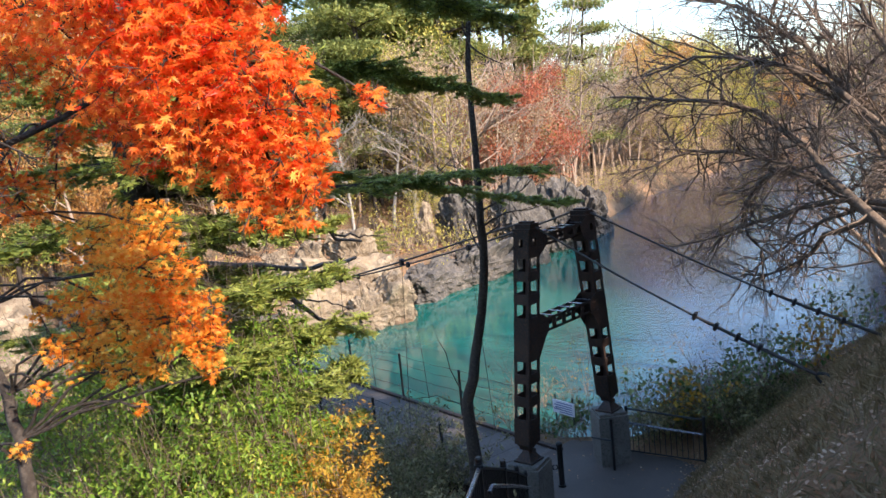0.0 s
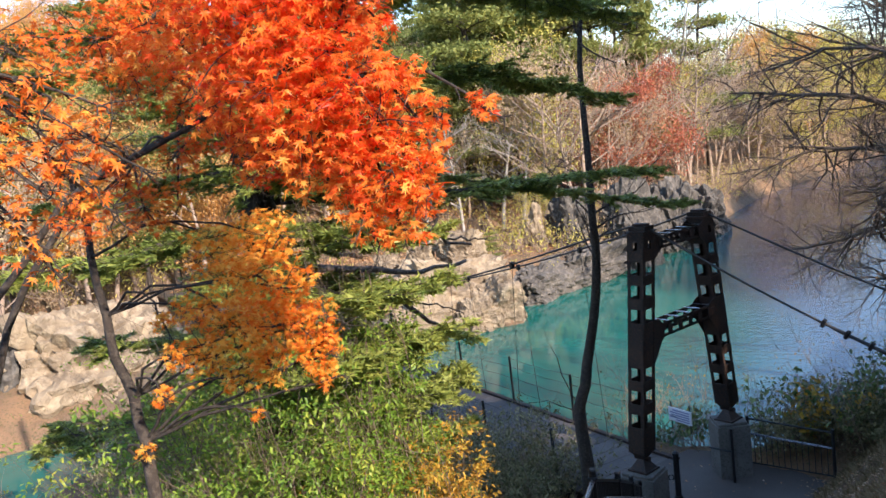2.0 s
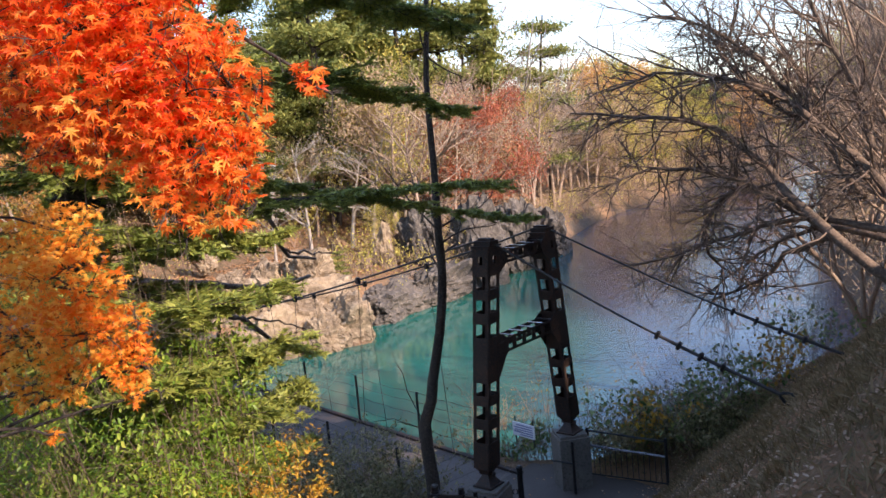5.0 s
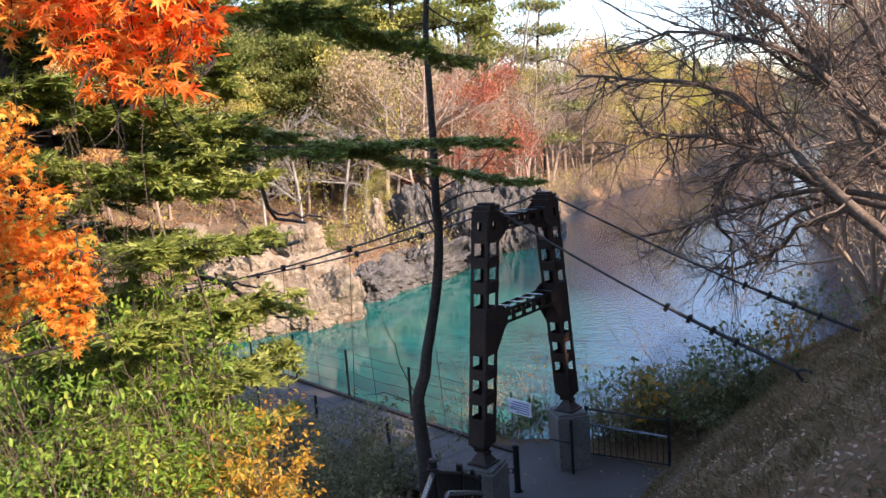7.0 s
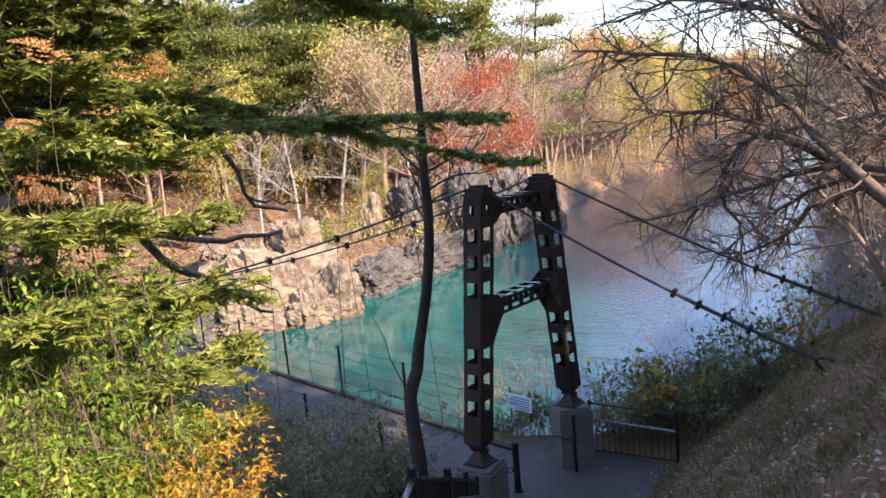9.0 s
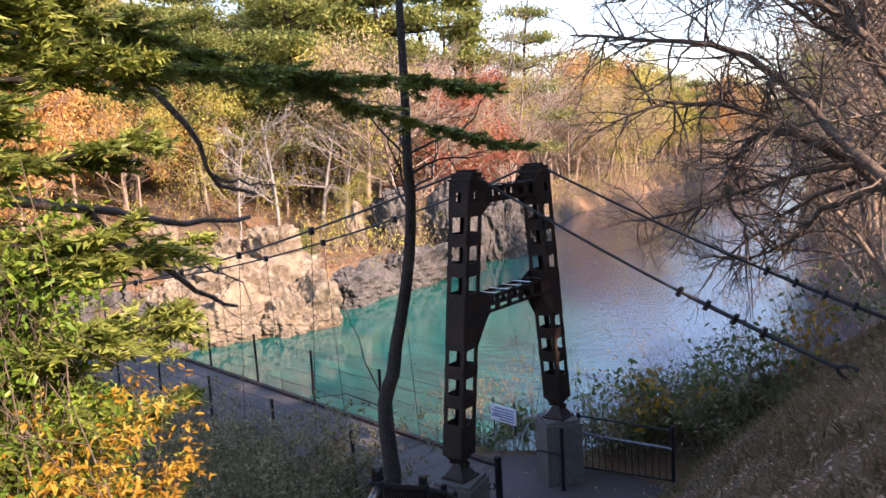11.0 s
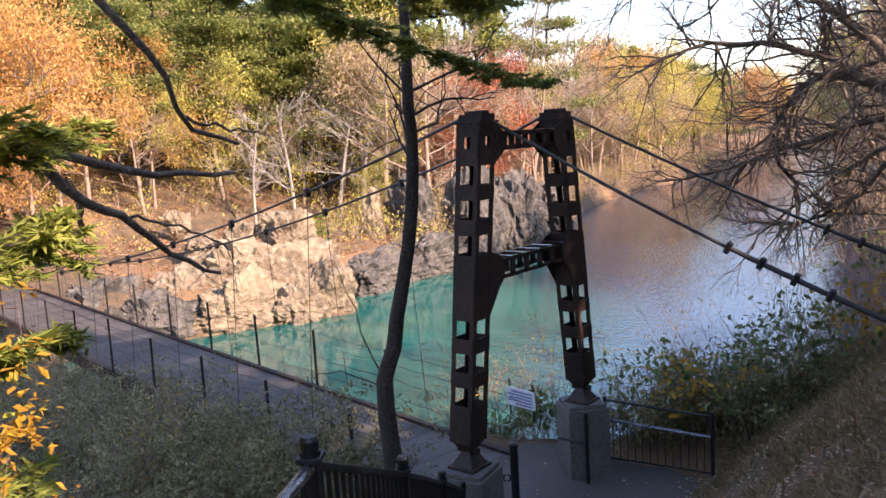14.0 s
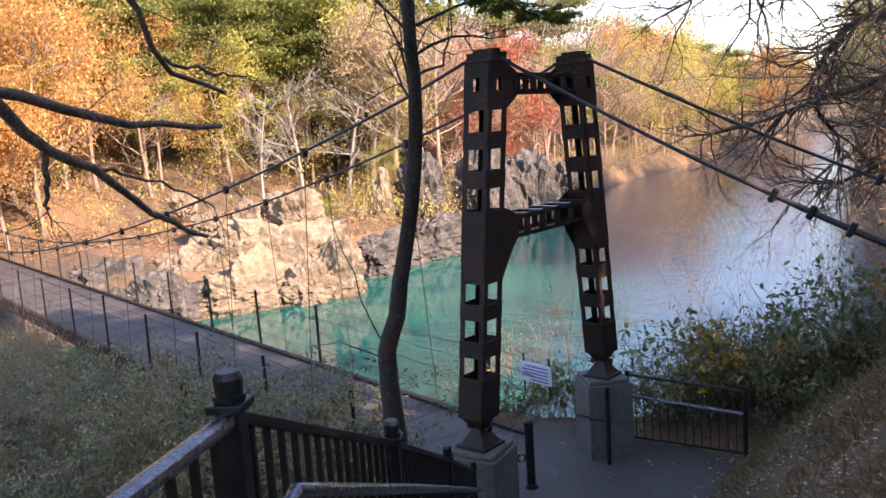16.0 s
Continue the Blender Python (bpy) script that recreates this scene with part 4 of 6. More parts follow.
def far_conifer(seed, height, label, name="conifer", leaf_mat=None, wide=0.2, count=5200):
    r = np.random.default_rng(seed)
    trunk = [np.array([0, 0, -0.6]), np.array([0.05, 0, height * 0.5]), np.array([0, 0.05, height])]
    lines = [(trunk, [height * 0.015, height * 0.009, 0.02])]
    P_, R_ = [], []
    for k in range(90):
        s = r.uniform(0.16, 1.0) ** 0.9
        a = r.uniform(0, 2 * np.pi)
        ln = height * wide * (1.06 - s) ** 0.8 * r.uniform(0.6, 1.2)
        d = np.array([math.cos(a), math.sin(a), r.uniform(-0.25, 0.15)])
        p0 = np.array([0, 0, height * s])
        lines.append(([p0, p0 + d * ln * 0.6, p0 + d * ln + np.array([0, 0, 0.08 * ln])], [0.05, 0.03, 0.01]))
        n = count // 90
        t = r.uniform(0.15, 1.0, n)
        P_.append(p0 + d * ln * t[:, None] + r.normal(0, 1, (n, 3)) * np.array([0.22, 0.22, 0.1]) * (ln * 0.55 * (1.1 - t[:, None])))
    P_ = np.concatenate(P_)
    lv, lf = strew(P_, turns(r, len(P_), 0.55, 0.25), r.uniform(0.25, 0.55, len(P_)), LANCE_V * (1, 1.3, 1), LANCE_F)
    return tree(name, lines, (0, 0, 0), label, "tree", BARK, lv, lf, leaf_mat or PINE, 4)



def far_pine(seed, height, label, name="pine_tree", clumps=4, per=150):
    """An open pine: level limbs that carry flat plates of needles."""
    r = np.random.default_rng(seed)
    trunk = limb([(0, 0, -0.6), (r.normal(0, 0.2), r.normal(0, 0.2), height * 0.35), (r.normal(0, 0.35), r.normal(0, 0.35), height * 0.7), (r.normal(0, 0.4), r.normal(0, 0.4), height)], height * 0.017, height * 0.004, 0.03, 9, seed)
    lines, P_ = [trunk], []
    for k in range(17):
        s = 0.34 + 0.66 * (k + r.uniform(0, 0.8)) / 17
        q = trunk[0][min(int(s * 8), 8)]
        a = k * 2.4 + r.uniform(-0.5, 0.5)
        ln = height * 0.30 * (1.12 - s) ** 0.6 * r.uniform(0.6, 1.15)
        d = np.array([math.cos(a), math.sin(a), r.uniform(-0.06, 0.3)])
        lines.append(([q, q + d * ln * 0.5 + (0, 0, 0.04 * ln), q + d * ln], [height * 0.005, height * 0.0035, height * 0.001]))
        for c in range(clumps):
            f = 0.35 + 0.65 * (c + r.uniform(0, 0.9)) / clumps
            m = q + d * ln * f + np.array([r.normal(0, 0.12 * ln), r.normal(0, 0.12 * ln), 0.02 * height])
            w = height * r.uniform(0.035, 0.075)
            lines.append(([q + d * ln * f * 0.8, m], [height * 0.002, height * 0.0008]))
            P_.append(m + r.normal(0, 1, (per, 3)) * np.array([w, w, w * 0.26]))
    P_ = np.concatenate(P_)
    lv, lf = strew(P_, turns(r, len(P_), 0.45, -0.2), r.uniform(0.6, 1.3, len(P_)) * height * 0.019, LANCE_V * (1, 1.5, 1), LANCE_F)
    return tree(name, lines, (0, 0, 0), label, "tree", BARK, lv, lf, PINE, 4)


KINDS = {}
KINDS["bare"] = [far_broadleaf(20 + i, 10, FARBROWN, (0, 500, 900)[i], TWIG, "bare grey-brown tree with a few last leaves", "bare_tree", 0.12, 0.46, 2) for i in range(3)]
KINDS["pale"] = [far_broadleaf(30 + i, 11, FARBROWN, 350, PALEBARK, "slim bare tree with pale sunlit trunk", "pale_tree", 0.12, 0.36, 2) for i in range(2)]
KINDS["brown"] = [far_broadleaf(40 + i, 9, FARBROWN, 6500, TWIG, "russet-brown autumn tree on the far bank", "brown_tree", 0.15) for i in range(2)]
KINDS["red"] = [far_broadleaf(50 + i, 8, FARRED, 7000, TWIG, "red autumn maple on the far bank", "red_maple", 0.15) for i in range(2)]
KINDS["orange"] = [far_broadleaf(60 + i, 9, FARORANGE, 7000, TWIG, "glowing orange autumn tree on the far bank", "orange_tree", 0.16) for i in range(2)]
KINDS["yellow"] = [far_broadleaf(70 + i, 9, FARYELLOW, 7000, TWIG, "yellow-green autumn tree on the far bank", "yellow_tree", 0.16) for i in range(2)]
KINDS["pine"] = [far_pine(80 + i, 12, "spreading green pine with layered foliage") for i in range(3)]
KINDS["fir"] = [far_conifer(90 + i, 13, "dark green pointed conifer", "conifer_tree") for i in range(2)]
FIRST = {k: [True] * len(v) for k, v in KINDS.items()}
RT = random.Random(5)


def plant(kind, x, y, height, lift=0.0):
    """Stand one tree of a kind at x, y."""
    i = RT.randrange(len(KINDS[kind]))
    src = KINDS[kind][i]
    full = {"bare": 10, "pale": 11, "brown": 9, "red": 8, "orange": 9, "yellow": 9, "pine": 12, "fir": 13}[kind]
    s = height / full
    m = Matrix.Translation((x, y, z_at(x, y) + lift)) @ Matrix.Rotation(RT.uniform(0, 6.28), 4, "Z") @ Matrix.Diagonal((s * RT.uniform(0.9, 1.15), s * RT.uniform(0.9, 1.15), s, 1))
    if FIRST[kind][i]:
        FIRST[kind][i] = False
        src.matrix_world = m
        return src
    o = copy_thing(src, Matrix())
    o.matrix_world = m
    o["group"] = "far bank trees"
    return o


def mix(angle, dist):
    """Which kinds stand in which direction, seen from the steps."""
    if angle < -26:
        return ("orange", "orange", "brown", "bare", "pine", "yellow", "orange")
    if angle < -18:
        return ("pine", "pine", "bare", "yellow", "brown", "orange")
    if angle < -11:
        return ("bare", "pale", "pine", "bare", "pine", "brown")
    if angle < -7:
        return ("pale", "bare", "yellow", "brown", "pine")
    if angle < 0:
        return ("red", "bare", "brown", "bare", "bare")
    if angle < 6:
        return ("yellow", "yellow", "bare", "brown", "bare")
    if angle < 14:
        return ("yellow", "yellow", "brown", "yellow", "bare")
    return ("bare", "brown", "bare", "yellow", "brown")


made, tries, spots = 0, 0, []
while made < 500 and tries < 20000:
    tries += 1
    ang = RT.uniform(-52, 34)
    dist = 42 + 118 * RT.random() ** 1.25
    x, y = 1 + dist * math.sin(radians(ang)), 2 + dist * math.cos(radians(ang))
    d = float(shore_distance(np.array([x]), np.array([y]))[0])
    if d < (7.5 if x < -6 and y < 62 else 1.2) or y < 26 or (x > 8 and y < 32):
        continue
    # keep the leaf-covered level above the pale rock open
    if -26 < x < -7 and y < 66:
        continue
    if any((x - a) ** 2 + (y - b) ** 2 < (1.7 + dist * 0.010) ** 2 for a, b in spots):
        continue
    spots.append((x, y))
    k = RT.choice(mix(ang, dist))
    h = RT.uniform(7.5, 12.5) if k not in ("pine", "fir") else RT.uniform(10, 17)
    if ang > -14:
        h *= 1.3 if ang < 4 else 1.15
    if k == "red":
        h = RT.uniform(4.5, 7.5)
    plant(k, x, y, h)
    made += 1
# the end of the lake, far off
made = 0
while made < 110:
    ang = RT.uniform(5, 25)
    dist = RT.uniform(125, 275)
    x, y = 1 + dist * math.sin(radians(ang)), 2 + dist * math.cos(radians(ang))
    if not 1.5 < float(shore_distance(np.array([x]), np.array([y]))[0]) < 34 or any((x - a) ** 2 + (y - b) ** 2 < 9 for a, b in spots):
        continue
    spots.append((x, y))
    plant(RT.choice(("yellow", "bare", "brown", "bare", "yellow", "orange")), x, y, RT.uniform(13, 19))
    made += 1
for x, y, h, k in ((4, 100, 22, "pine"), (7, 112, 22, "bare"), (18.3, 137, 19, "fir"), (24, 147, 14.5, "fir"), (31, 158, 17, "pine"), (40, 172, 17, "pine"), (58, 208, 19, "brown"), (2, 104, 16, "pale"), (5, 108, 15, "bare"), (-6, 78, 12, "red"), (-3.5, 74, 11.5, "red"), (-1, 84, 12.5, "red"), (-8, 80, 11, "red"),
                   (-9.5, 62, 5, "yellow"), (-10.8, 51.5, 2.6, "pine"), (-33, 50, 12, "orange"), (-38, 55, 13, "orange"), (-29, 56, 11, "orange"), (-36, 46, 9, "yellow"), (-26, 62, 14, "pine"), (-22, 66, 15, "pine"), (-28, 70, 16, "pine"), (-18, 70, 14, "pine"),
                   (-17.5, 60, 9, "pale"), (-15, 61, 10, "pale"), (-13, 66, 11, "pale"), (-11.5, 67, 11, "pale"), (-24.5, 58.5, 8, "bare"), (-14, 80, 22.1, "fir"), (-20, 84, 23.4, "fir"), (-9, 88, 22.1, "pine"), (-30, 82, 18, "fir"), (-38, 76, 18, "pine"), (-3, 92, 22.1, "pine"), (-16, 74, 23.4, "pine"), (-12.5, 78, 24.7, "fir"), (-9.5, 82, 24.7, "pine"), (-6, 86, 26, "pine"), (-2, 88, 23.4, "fir"), (-13, 90, 27.3, "pine"), (-19, 78, 19, "pine"), (-24, 76, 18, "pine"), (-5, 96, 26, "bare"), (-17, 92, 26, "fir"), (0.5, 98, 24.7, "pale"), (-22, 90, 20, "pine"), (-34, 68, 17, "pine"), (-42, 66, 17, "orange"), (-27, 50, 13, "orange"), (-30.5, 53, 14, "orange"), (-34, 58, 14, "orange"), (-24.5, 60, 8, "yellow"), (-19.5, 67, 13, "pine"), (-15, 69, 14, "pine"), (-23.5, 68, 13, "pine"), (-12.5, 72, 14, "pine"), (-27, 64, 12, "pine"), (-17, 73, 15, "pine"), (-21, 64, 10, "yellow")):
    plant(k, x, y, h)


# low brush along the far shore: what nobody could count
def brush(name, seed, xs, count, size, material, label, tall=1.2):
    r = np.random.default_rng(seed)
    lines, P_ = [], []
    for (x0, y0), (x1, y1), wide in xs:
        n = count // len(xs)
        k = r.uniform(0, 1, n)
        px_, py_ = x0 + (x1 - x0) * k + r.normal(0, wide, n), y0 + (y1 - y0) * k + r.normal(0, wide, n)
        sd = shore_distance(px_, py_)
        ok = sd > 0.4
        px_, py_ = px_[ok], py_[ok]
        zz = land(px_, py_)
        for a, b, c in zip(px_, py_, zz):
            for j in range(4):
                d = r.normal(0, 0.45, 3) + np.array([0, 0, 1])
                L = tall * r.uniform(0.5, 1.4)
                e = np.array([a, b, c]) + d * L
                lines.append(([np.array([a, b, c - 0.1]), (np.array([a, b, c]) + e) / 2 + r.normal(0, 0.1, 3), e], [0.022, 0.015, 0.005]))
                P_.append(e + r.normal(0, 0.22, (7, 3)))
    v, f = tubes(lines, 3)
    P_ = np.concatenate(P_)
    lv, lf = strew(P_, turns(r, len(P_), 0.2), r.uniform(0.5, 1.2, len(P_)) * size, OVAL_V[[0, 1, 3, 4]], np.array([(0, 1, 2), (0, 2, 3)]))
    ob = base(name, (float(lines[0][0][0][0]), float(lines[0][0][0][1]), float(lines[0][0][0][2])), label, "brush", kind="stuff")
    under(tagged(mesh_object("stemwork", v, f, TWIG), kind="stuff"), ob)
    under(tagged(mesh_object("foliage", lv, lf, material), kind="stuff"), ob)


FARLINE = [((-6, 60), (4, 84), 3.0), ((4, 86), (16, 120), 2.5), ((16, 120), (34, 155), 3), ((-32, 64), (-10, 72), 3.0), ((-40, 40), (-24, 58), 4.0), ((-12, 54), (-4, 64), 2.0)]
brush("brush", 7, FARLINE[:3], 900, 0.2, FARBROWN, "tangled brown brush along the far shore", 1.5)
brush("brush", 8, FARLINE, 700, 0.22, FARYELLOW, "yellowed undergrowth along the far shore", 1.1)
brush("brush", 9, [((14, 34), (24, 52), 1.5), ((10.5, 26.5), (15, 35), 1.2), ((21, 52), (29, 80), 2), ((29, 80), (40, 106), 2.5)], 420, 0.2, FARBROWN, "russet brush on the wooded shore", 1.7)

# ---- the near bare tree that leans over the water ----


def sprouts(r, main, count, length, radius, levels=2, spread=0.9, lift=-0.01, kids=(4, 4), lo=0.2, ratio=0.6, wander=0.2):
    lines = []
    tips = []
    pts, rad = main
    for _ in range(count):
        s = r.uniform(lo, 1.0) * (len(pts) - 1)
        i = min(int(s), len(pts) - 2)
        p = pts[i] + (pts[i + 1] - pts[i]) * (s - i)
        d = pts[i + 1] - pts[i]
        d = d / np.linalg.norm(d) * 0.8 + r.normal(0, spread, 3)
        d /= np.linalg.norm(d)
        l2, t2 = branchwork(r, p, d, length * r.uniform(0.5, 1.3), min(radius, rad[i] * 0.8), levels, kids, 0.75, wander, lift, ratio, 5)
        lines += l2
        tips.append(t2)
    return lines, np.concatenate(tips)


r = np.random.default_rng(11)
L1 = limb([(8.3, 15.2, 3.2), (6.9, 15.6, 4.5), (6.0, 16.2, 5.5), (5.5, 17.0, 6.4), (4.5, 17.3, 7.2), (3.3, 17.5, 7.4), (2.1, 17.8, 7.6)], 0.085, 0.012, seed=1)
L2 = limb([(8.5, 15.6, 3.0), (6.9, 16.6, 4.7), (6.0, 17.0, 5.5), (5.3, 17.5, 5.85), (4.8, 17.5, 5.55), (4.55, 17.6, 4.9), (4.85, 17.6, 4.2), (4.6, 17.7, 3.5)], 0.075, 0.010, seed=2)
L3 = limb([(6.3, 16.4, 5.2), (5.4, 17.0, 5.9), (4.4, 17.2, 6.3), (3.4, 17.4, 6.3), (2.5, 17.6, 6.0)], 0.055, 0.01, seed=3)
L4 = limb([(6.6, 16.2, 4.9), (6.1, 17.2, 4.6), (5.7, 17.8, 4.0), (5.2, 18.2, 3.7), (4.3, 18.6, 3.6)], 0.05, 0.01, seed=4)
L5 = limb([(8.4, 15.4, 3.0), (7.4, 15.8, 5.2), (7.2, 16.4, 7.2), (6.6, 17.0, 9.0), (6.4, 17.4, 10.6)], 0.08, 0.015, seed=5)
L6 = limb([(6.9, 16.0, 6.2), (6.0, 16.6, 7.6), (4.9, 17.0, 8.8), (3.7, 17.2, 9.3)], 0.06, 0.012, seed=6)
L7 = limb([(8.5, 15.5, 3.0), (7.3, 15.6, 5.6), (5.9, 16.0, 7.3), (4.3, 16.2, 8.1), (2.7, 16.4, 7.9)], 0.075, 0.012, seed=17)
L8 = limb([(7.4, 15.8, 5.0), (6.2, 16.8, 5.2), (4.9, 17.4, 4.9), (3.7, 17.8, 4.5), (2.9, 18.0, 4.4)], 0.05, 0.01, seed=18)
L9 = limb([(7.0, 16.0, 5.6), (6.4, 16.6, 6.8), (5.3, 16.8, 7.8), (4.7, 17.0, 8.9)], 0.05, 0.01, seed=19)
L10 = limb([(7.8, 15.7, 4.6), (6.9, 17.2, 5.0), (6.2, 18.4, 4.6), (5.4, 19.2, 3.9), (4.8, 19.8, 3.0)], 0.05, 0.01, seed=20)
lines = [(q_, w_ * 1.35) for q_, w_ in (L1, L2, L3, L4, L5, L6, L7, L8, L9, L10)]
for L, n, ln in ((L1, 40, 1.3), (L2, 28, 1.1), (L3, 26, 1.1), (L4, 24, 0.9), (L5, 36, 1.5), (L6, 34, 1.4), (L7, 40, 1.4), (L8, 28, 1.0), (L9, 24, 1.2), (L10, 24, 1.0)):
    l2, _ = sprouts(r, L, int(n * 1.25), ln, 0.022, 2, 0.75, -0.012, (5, 4), 0.22)
    lines += l2
tree("bare_tree", lines, (8.4, 15.4, z_at(8.4, 15.4)), "crooked bare tree leaning over the water beside the tower", "tree", NEARTWIG, sides=6, limbs=9)
# twiggy thicket further along that bank
for i, (x, y, h) in enumerate(((9.5, 18.5, 7.5), (11.5, 20.0, 8.5), (8.7, 20.5, 5.5), (12.5, 24.0, 8), (10.8, 16.5, 8.5), (14.5, 27.0, 8.5), (13.5, 21, 9), (10.4, 19.4, 7.0), (12.2, 17.6, 9.5), (9.0, 16.6, 6.0), (15.5, 23.5, 10), (11.4, 22.4, 7.5), (16, 30, 10), (13.0, 18.8, 10))):
    rr = np.random.default_rng(200 + i)
    lines = []
    zb = z_at(x, y)
    for k in range(4):
        a = rr.uniform(2.2, 4.6)
        l2, _ = branchwork(rr, (x, y, zb - 0.2), (0.35 * math.cos(a), 0.35 * math.sin(a), 1.0), h * rr.uniform(0.7, 1.1), 0.07, 3, (7, 5, 4), 0.5, 0.1, 0.03, 0.5, 6)
        lines += l2
    tree("bare_tree", lines, (x, y, zb), "dense twiggy bare tree on the bank", "tree", TWIG, sides=4, group="bank thicket")

# ---- the slim trunk beside the deck ----
r = np.random.default_rng(21)
T1 = limb([(-1.02, 15.35, -0.5), (-1.02, 15.3, 1.15), (-1.08, 15.42, 2.0), (-0.9, 15.4, 2.7), (-0.76, 15.36, 3.35), (-0.47, 15.02, 4.65), (-0.4, 14.6, 6.1), (-0.35, 14.4, 8.2), (-0.1, 14.2, 11.0)], 0.12, 0.04, 0.012, 26, 7)
T1[1][:] = np.interp(np.linspace(0, 1, 26), [0, 0.15, 0.25, 0.6, 1], [0.15, 0.125, 0.115, 0.085, 0.03])
lines = [T1]
l2, t2 = sprouts(r, T1, 16, 1.5, 0.02, 2, 0.8, -0.02, (4, 3), 0.6)
lines += l2
lines.append(limb([(-0.98, 15.4, 1.9), (-1.25, 15.4, 2.6), (-1.5, 15.5, 3.3), (-1.62, 15.5, 3.7)], 0.012, 0.004, 0.01, 8, 3))
lines.append(limb([(-1.0, 15.4, 2.0), (-1.6, 15.5, 2.25), (-2.1, 15.6, 2.2)], 0.012, 0.004, 0.01, 8, 4))
slim = tree("slim_tree", lines, (-1.02, 15.35, z_at(-1.02, 15.35)), "slim dark crooked tree trunk beside the bridge", "tree", BARK, sides=8)

# ---- maple overhead ----
r = np.random.default_rng(31)
SPRAYS = [(-0.36, 3.92, 7.92, 0.22), (-0.70, 3.94, 7.95, 0.25), (-1.00, 3.98, 8.07, 0.24), (-0.50, 3.75, 7.75, 0.24), (-0.21, 3.73, 7.73, 0.20), (-0.01, 3.77, 7.62, 0.13), (-0.87, 3.97, 7.74, 0.22), (-0.45, 3.75, 7.57, 0.24), (-0.14, 3.72, 7.52, 0.20), (0.10, 3.79, 7.50, 0.09), (0.32, 3.84, 7.49, 0.07), (-0.41, 3.84, 7.39, 0.20), (-0.10, 3.71, 7.34, 0.18), (0.04, 3.73, 7.24, 0.13), (-0.24, 3.76, 7.22, 0.15), (-0.07, 3.73, 7.09, 0.13), (0.08, 3.73, 7.13, 0.07), (-0.20, 3.74, 7.05, 0.08), (-0.71, 3.97, 7.43, 0.17), (0.09, 3.77, 7.38, 0.10), (-1.41, 4.18, 8.13, 0.25), (-0.27, 4.28, 8.01, 0.12), (-0.40, 3.84, 8.16, 0.25), (-0.72, 3.76, 8.22, 0.25), (-0.04, 3.73, 8.15, 0.16), (-0.98, 4.22, 7.55, 0.14)]
SPRAYS_DULL = [(-1.72, 4.49, 7.96, 0.24), (-1.49, 4.64, 7.82, 0.20), (-1.76, 4.29, 8.11, 0.22), (-1.52, 4.81, 7.61, 0.16), (-1.78, 4.83, 7.49, 0.14), (-2.00, 4.12, 8.13, 0.16), (-2.08, 4.73, 7.39, 0.15), (-1.91, 4.97, 7.25, 0.10), (-2.06, 4.81, 7.18, 0.16), (-2.22, 4.45, 7.20, 0.16), (-1.35, 4.82, 7.34, 0.10)]
SPRAYS_NEAR = [(-1.20, 3.03, 7.73, 0.16), (-1.04, 3.07, 7.68, 0.13), (-1.13, 2.97, 7.56, 0.17), (-0.99, 3.06, 7.53, 0.13), (-1.18, 2.89, 7.42, 0.14), (-1.08, 3.02, 7.42, 0.14), (-0.93, 3.07, 7.47, 0.07), (-1.33, 3.03, 7.21, 0.12), (-1.33, 3.11, 7.07, 0.08), (-1.33, 2.87, 7.60, 0.20), (-1.50, 3.08, 7.96, 0.25), (-1.52, 2.88, 7.29, 0.20), (-1.07, 3.11, 7.31, 0.08)]
SPRAYS_LOW = [(-1.38, 4.97, 6.94, 0.20), (-1.76, 5.06, 6.87, 0.20), (-1.50, 4.90, 6.68, 0.23), (-1.24, 4.96, 6.59, 0.17), (-1.14, 4.96, 6.38, 0.16), (-1.36, 4.90, 6.37, 0.22), (-1.66, 4.92, 6.41, 0.20), (-1.94, 4.96, 6.50, 0.14), (-1.11, 4.94, 6.15, 0.12), (-1.47, 4.88, 6.13, 0.13), (-1.88, 4.94, 6.20, 0.15), (-1.99, 4.80, 6.25, 0.10), (-1.05, 4.97, 6.26, 0.10), (-2.14, 4.90, 6.45, 0.07), (-1.08, 4.92, 6.01, 0.05), (-2.11, 4.74, 6.01, 0.07), (-1.55, 4.87, 5.84, 0.05), (-2.24, 4.66, 5.68, 0.06), (-1.67, 4.87, 6.07, 0.09)]


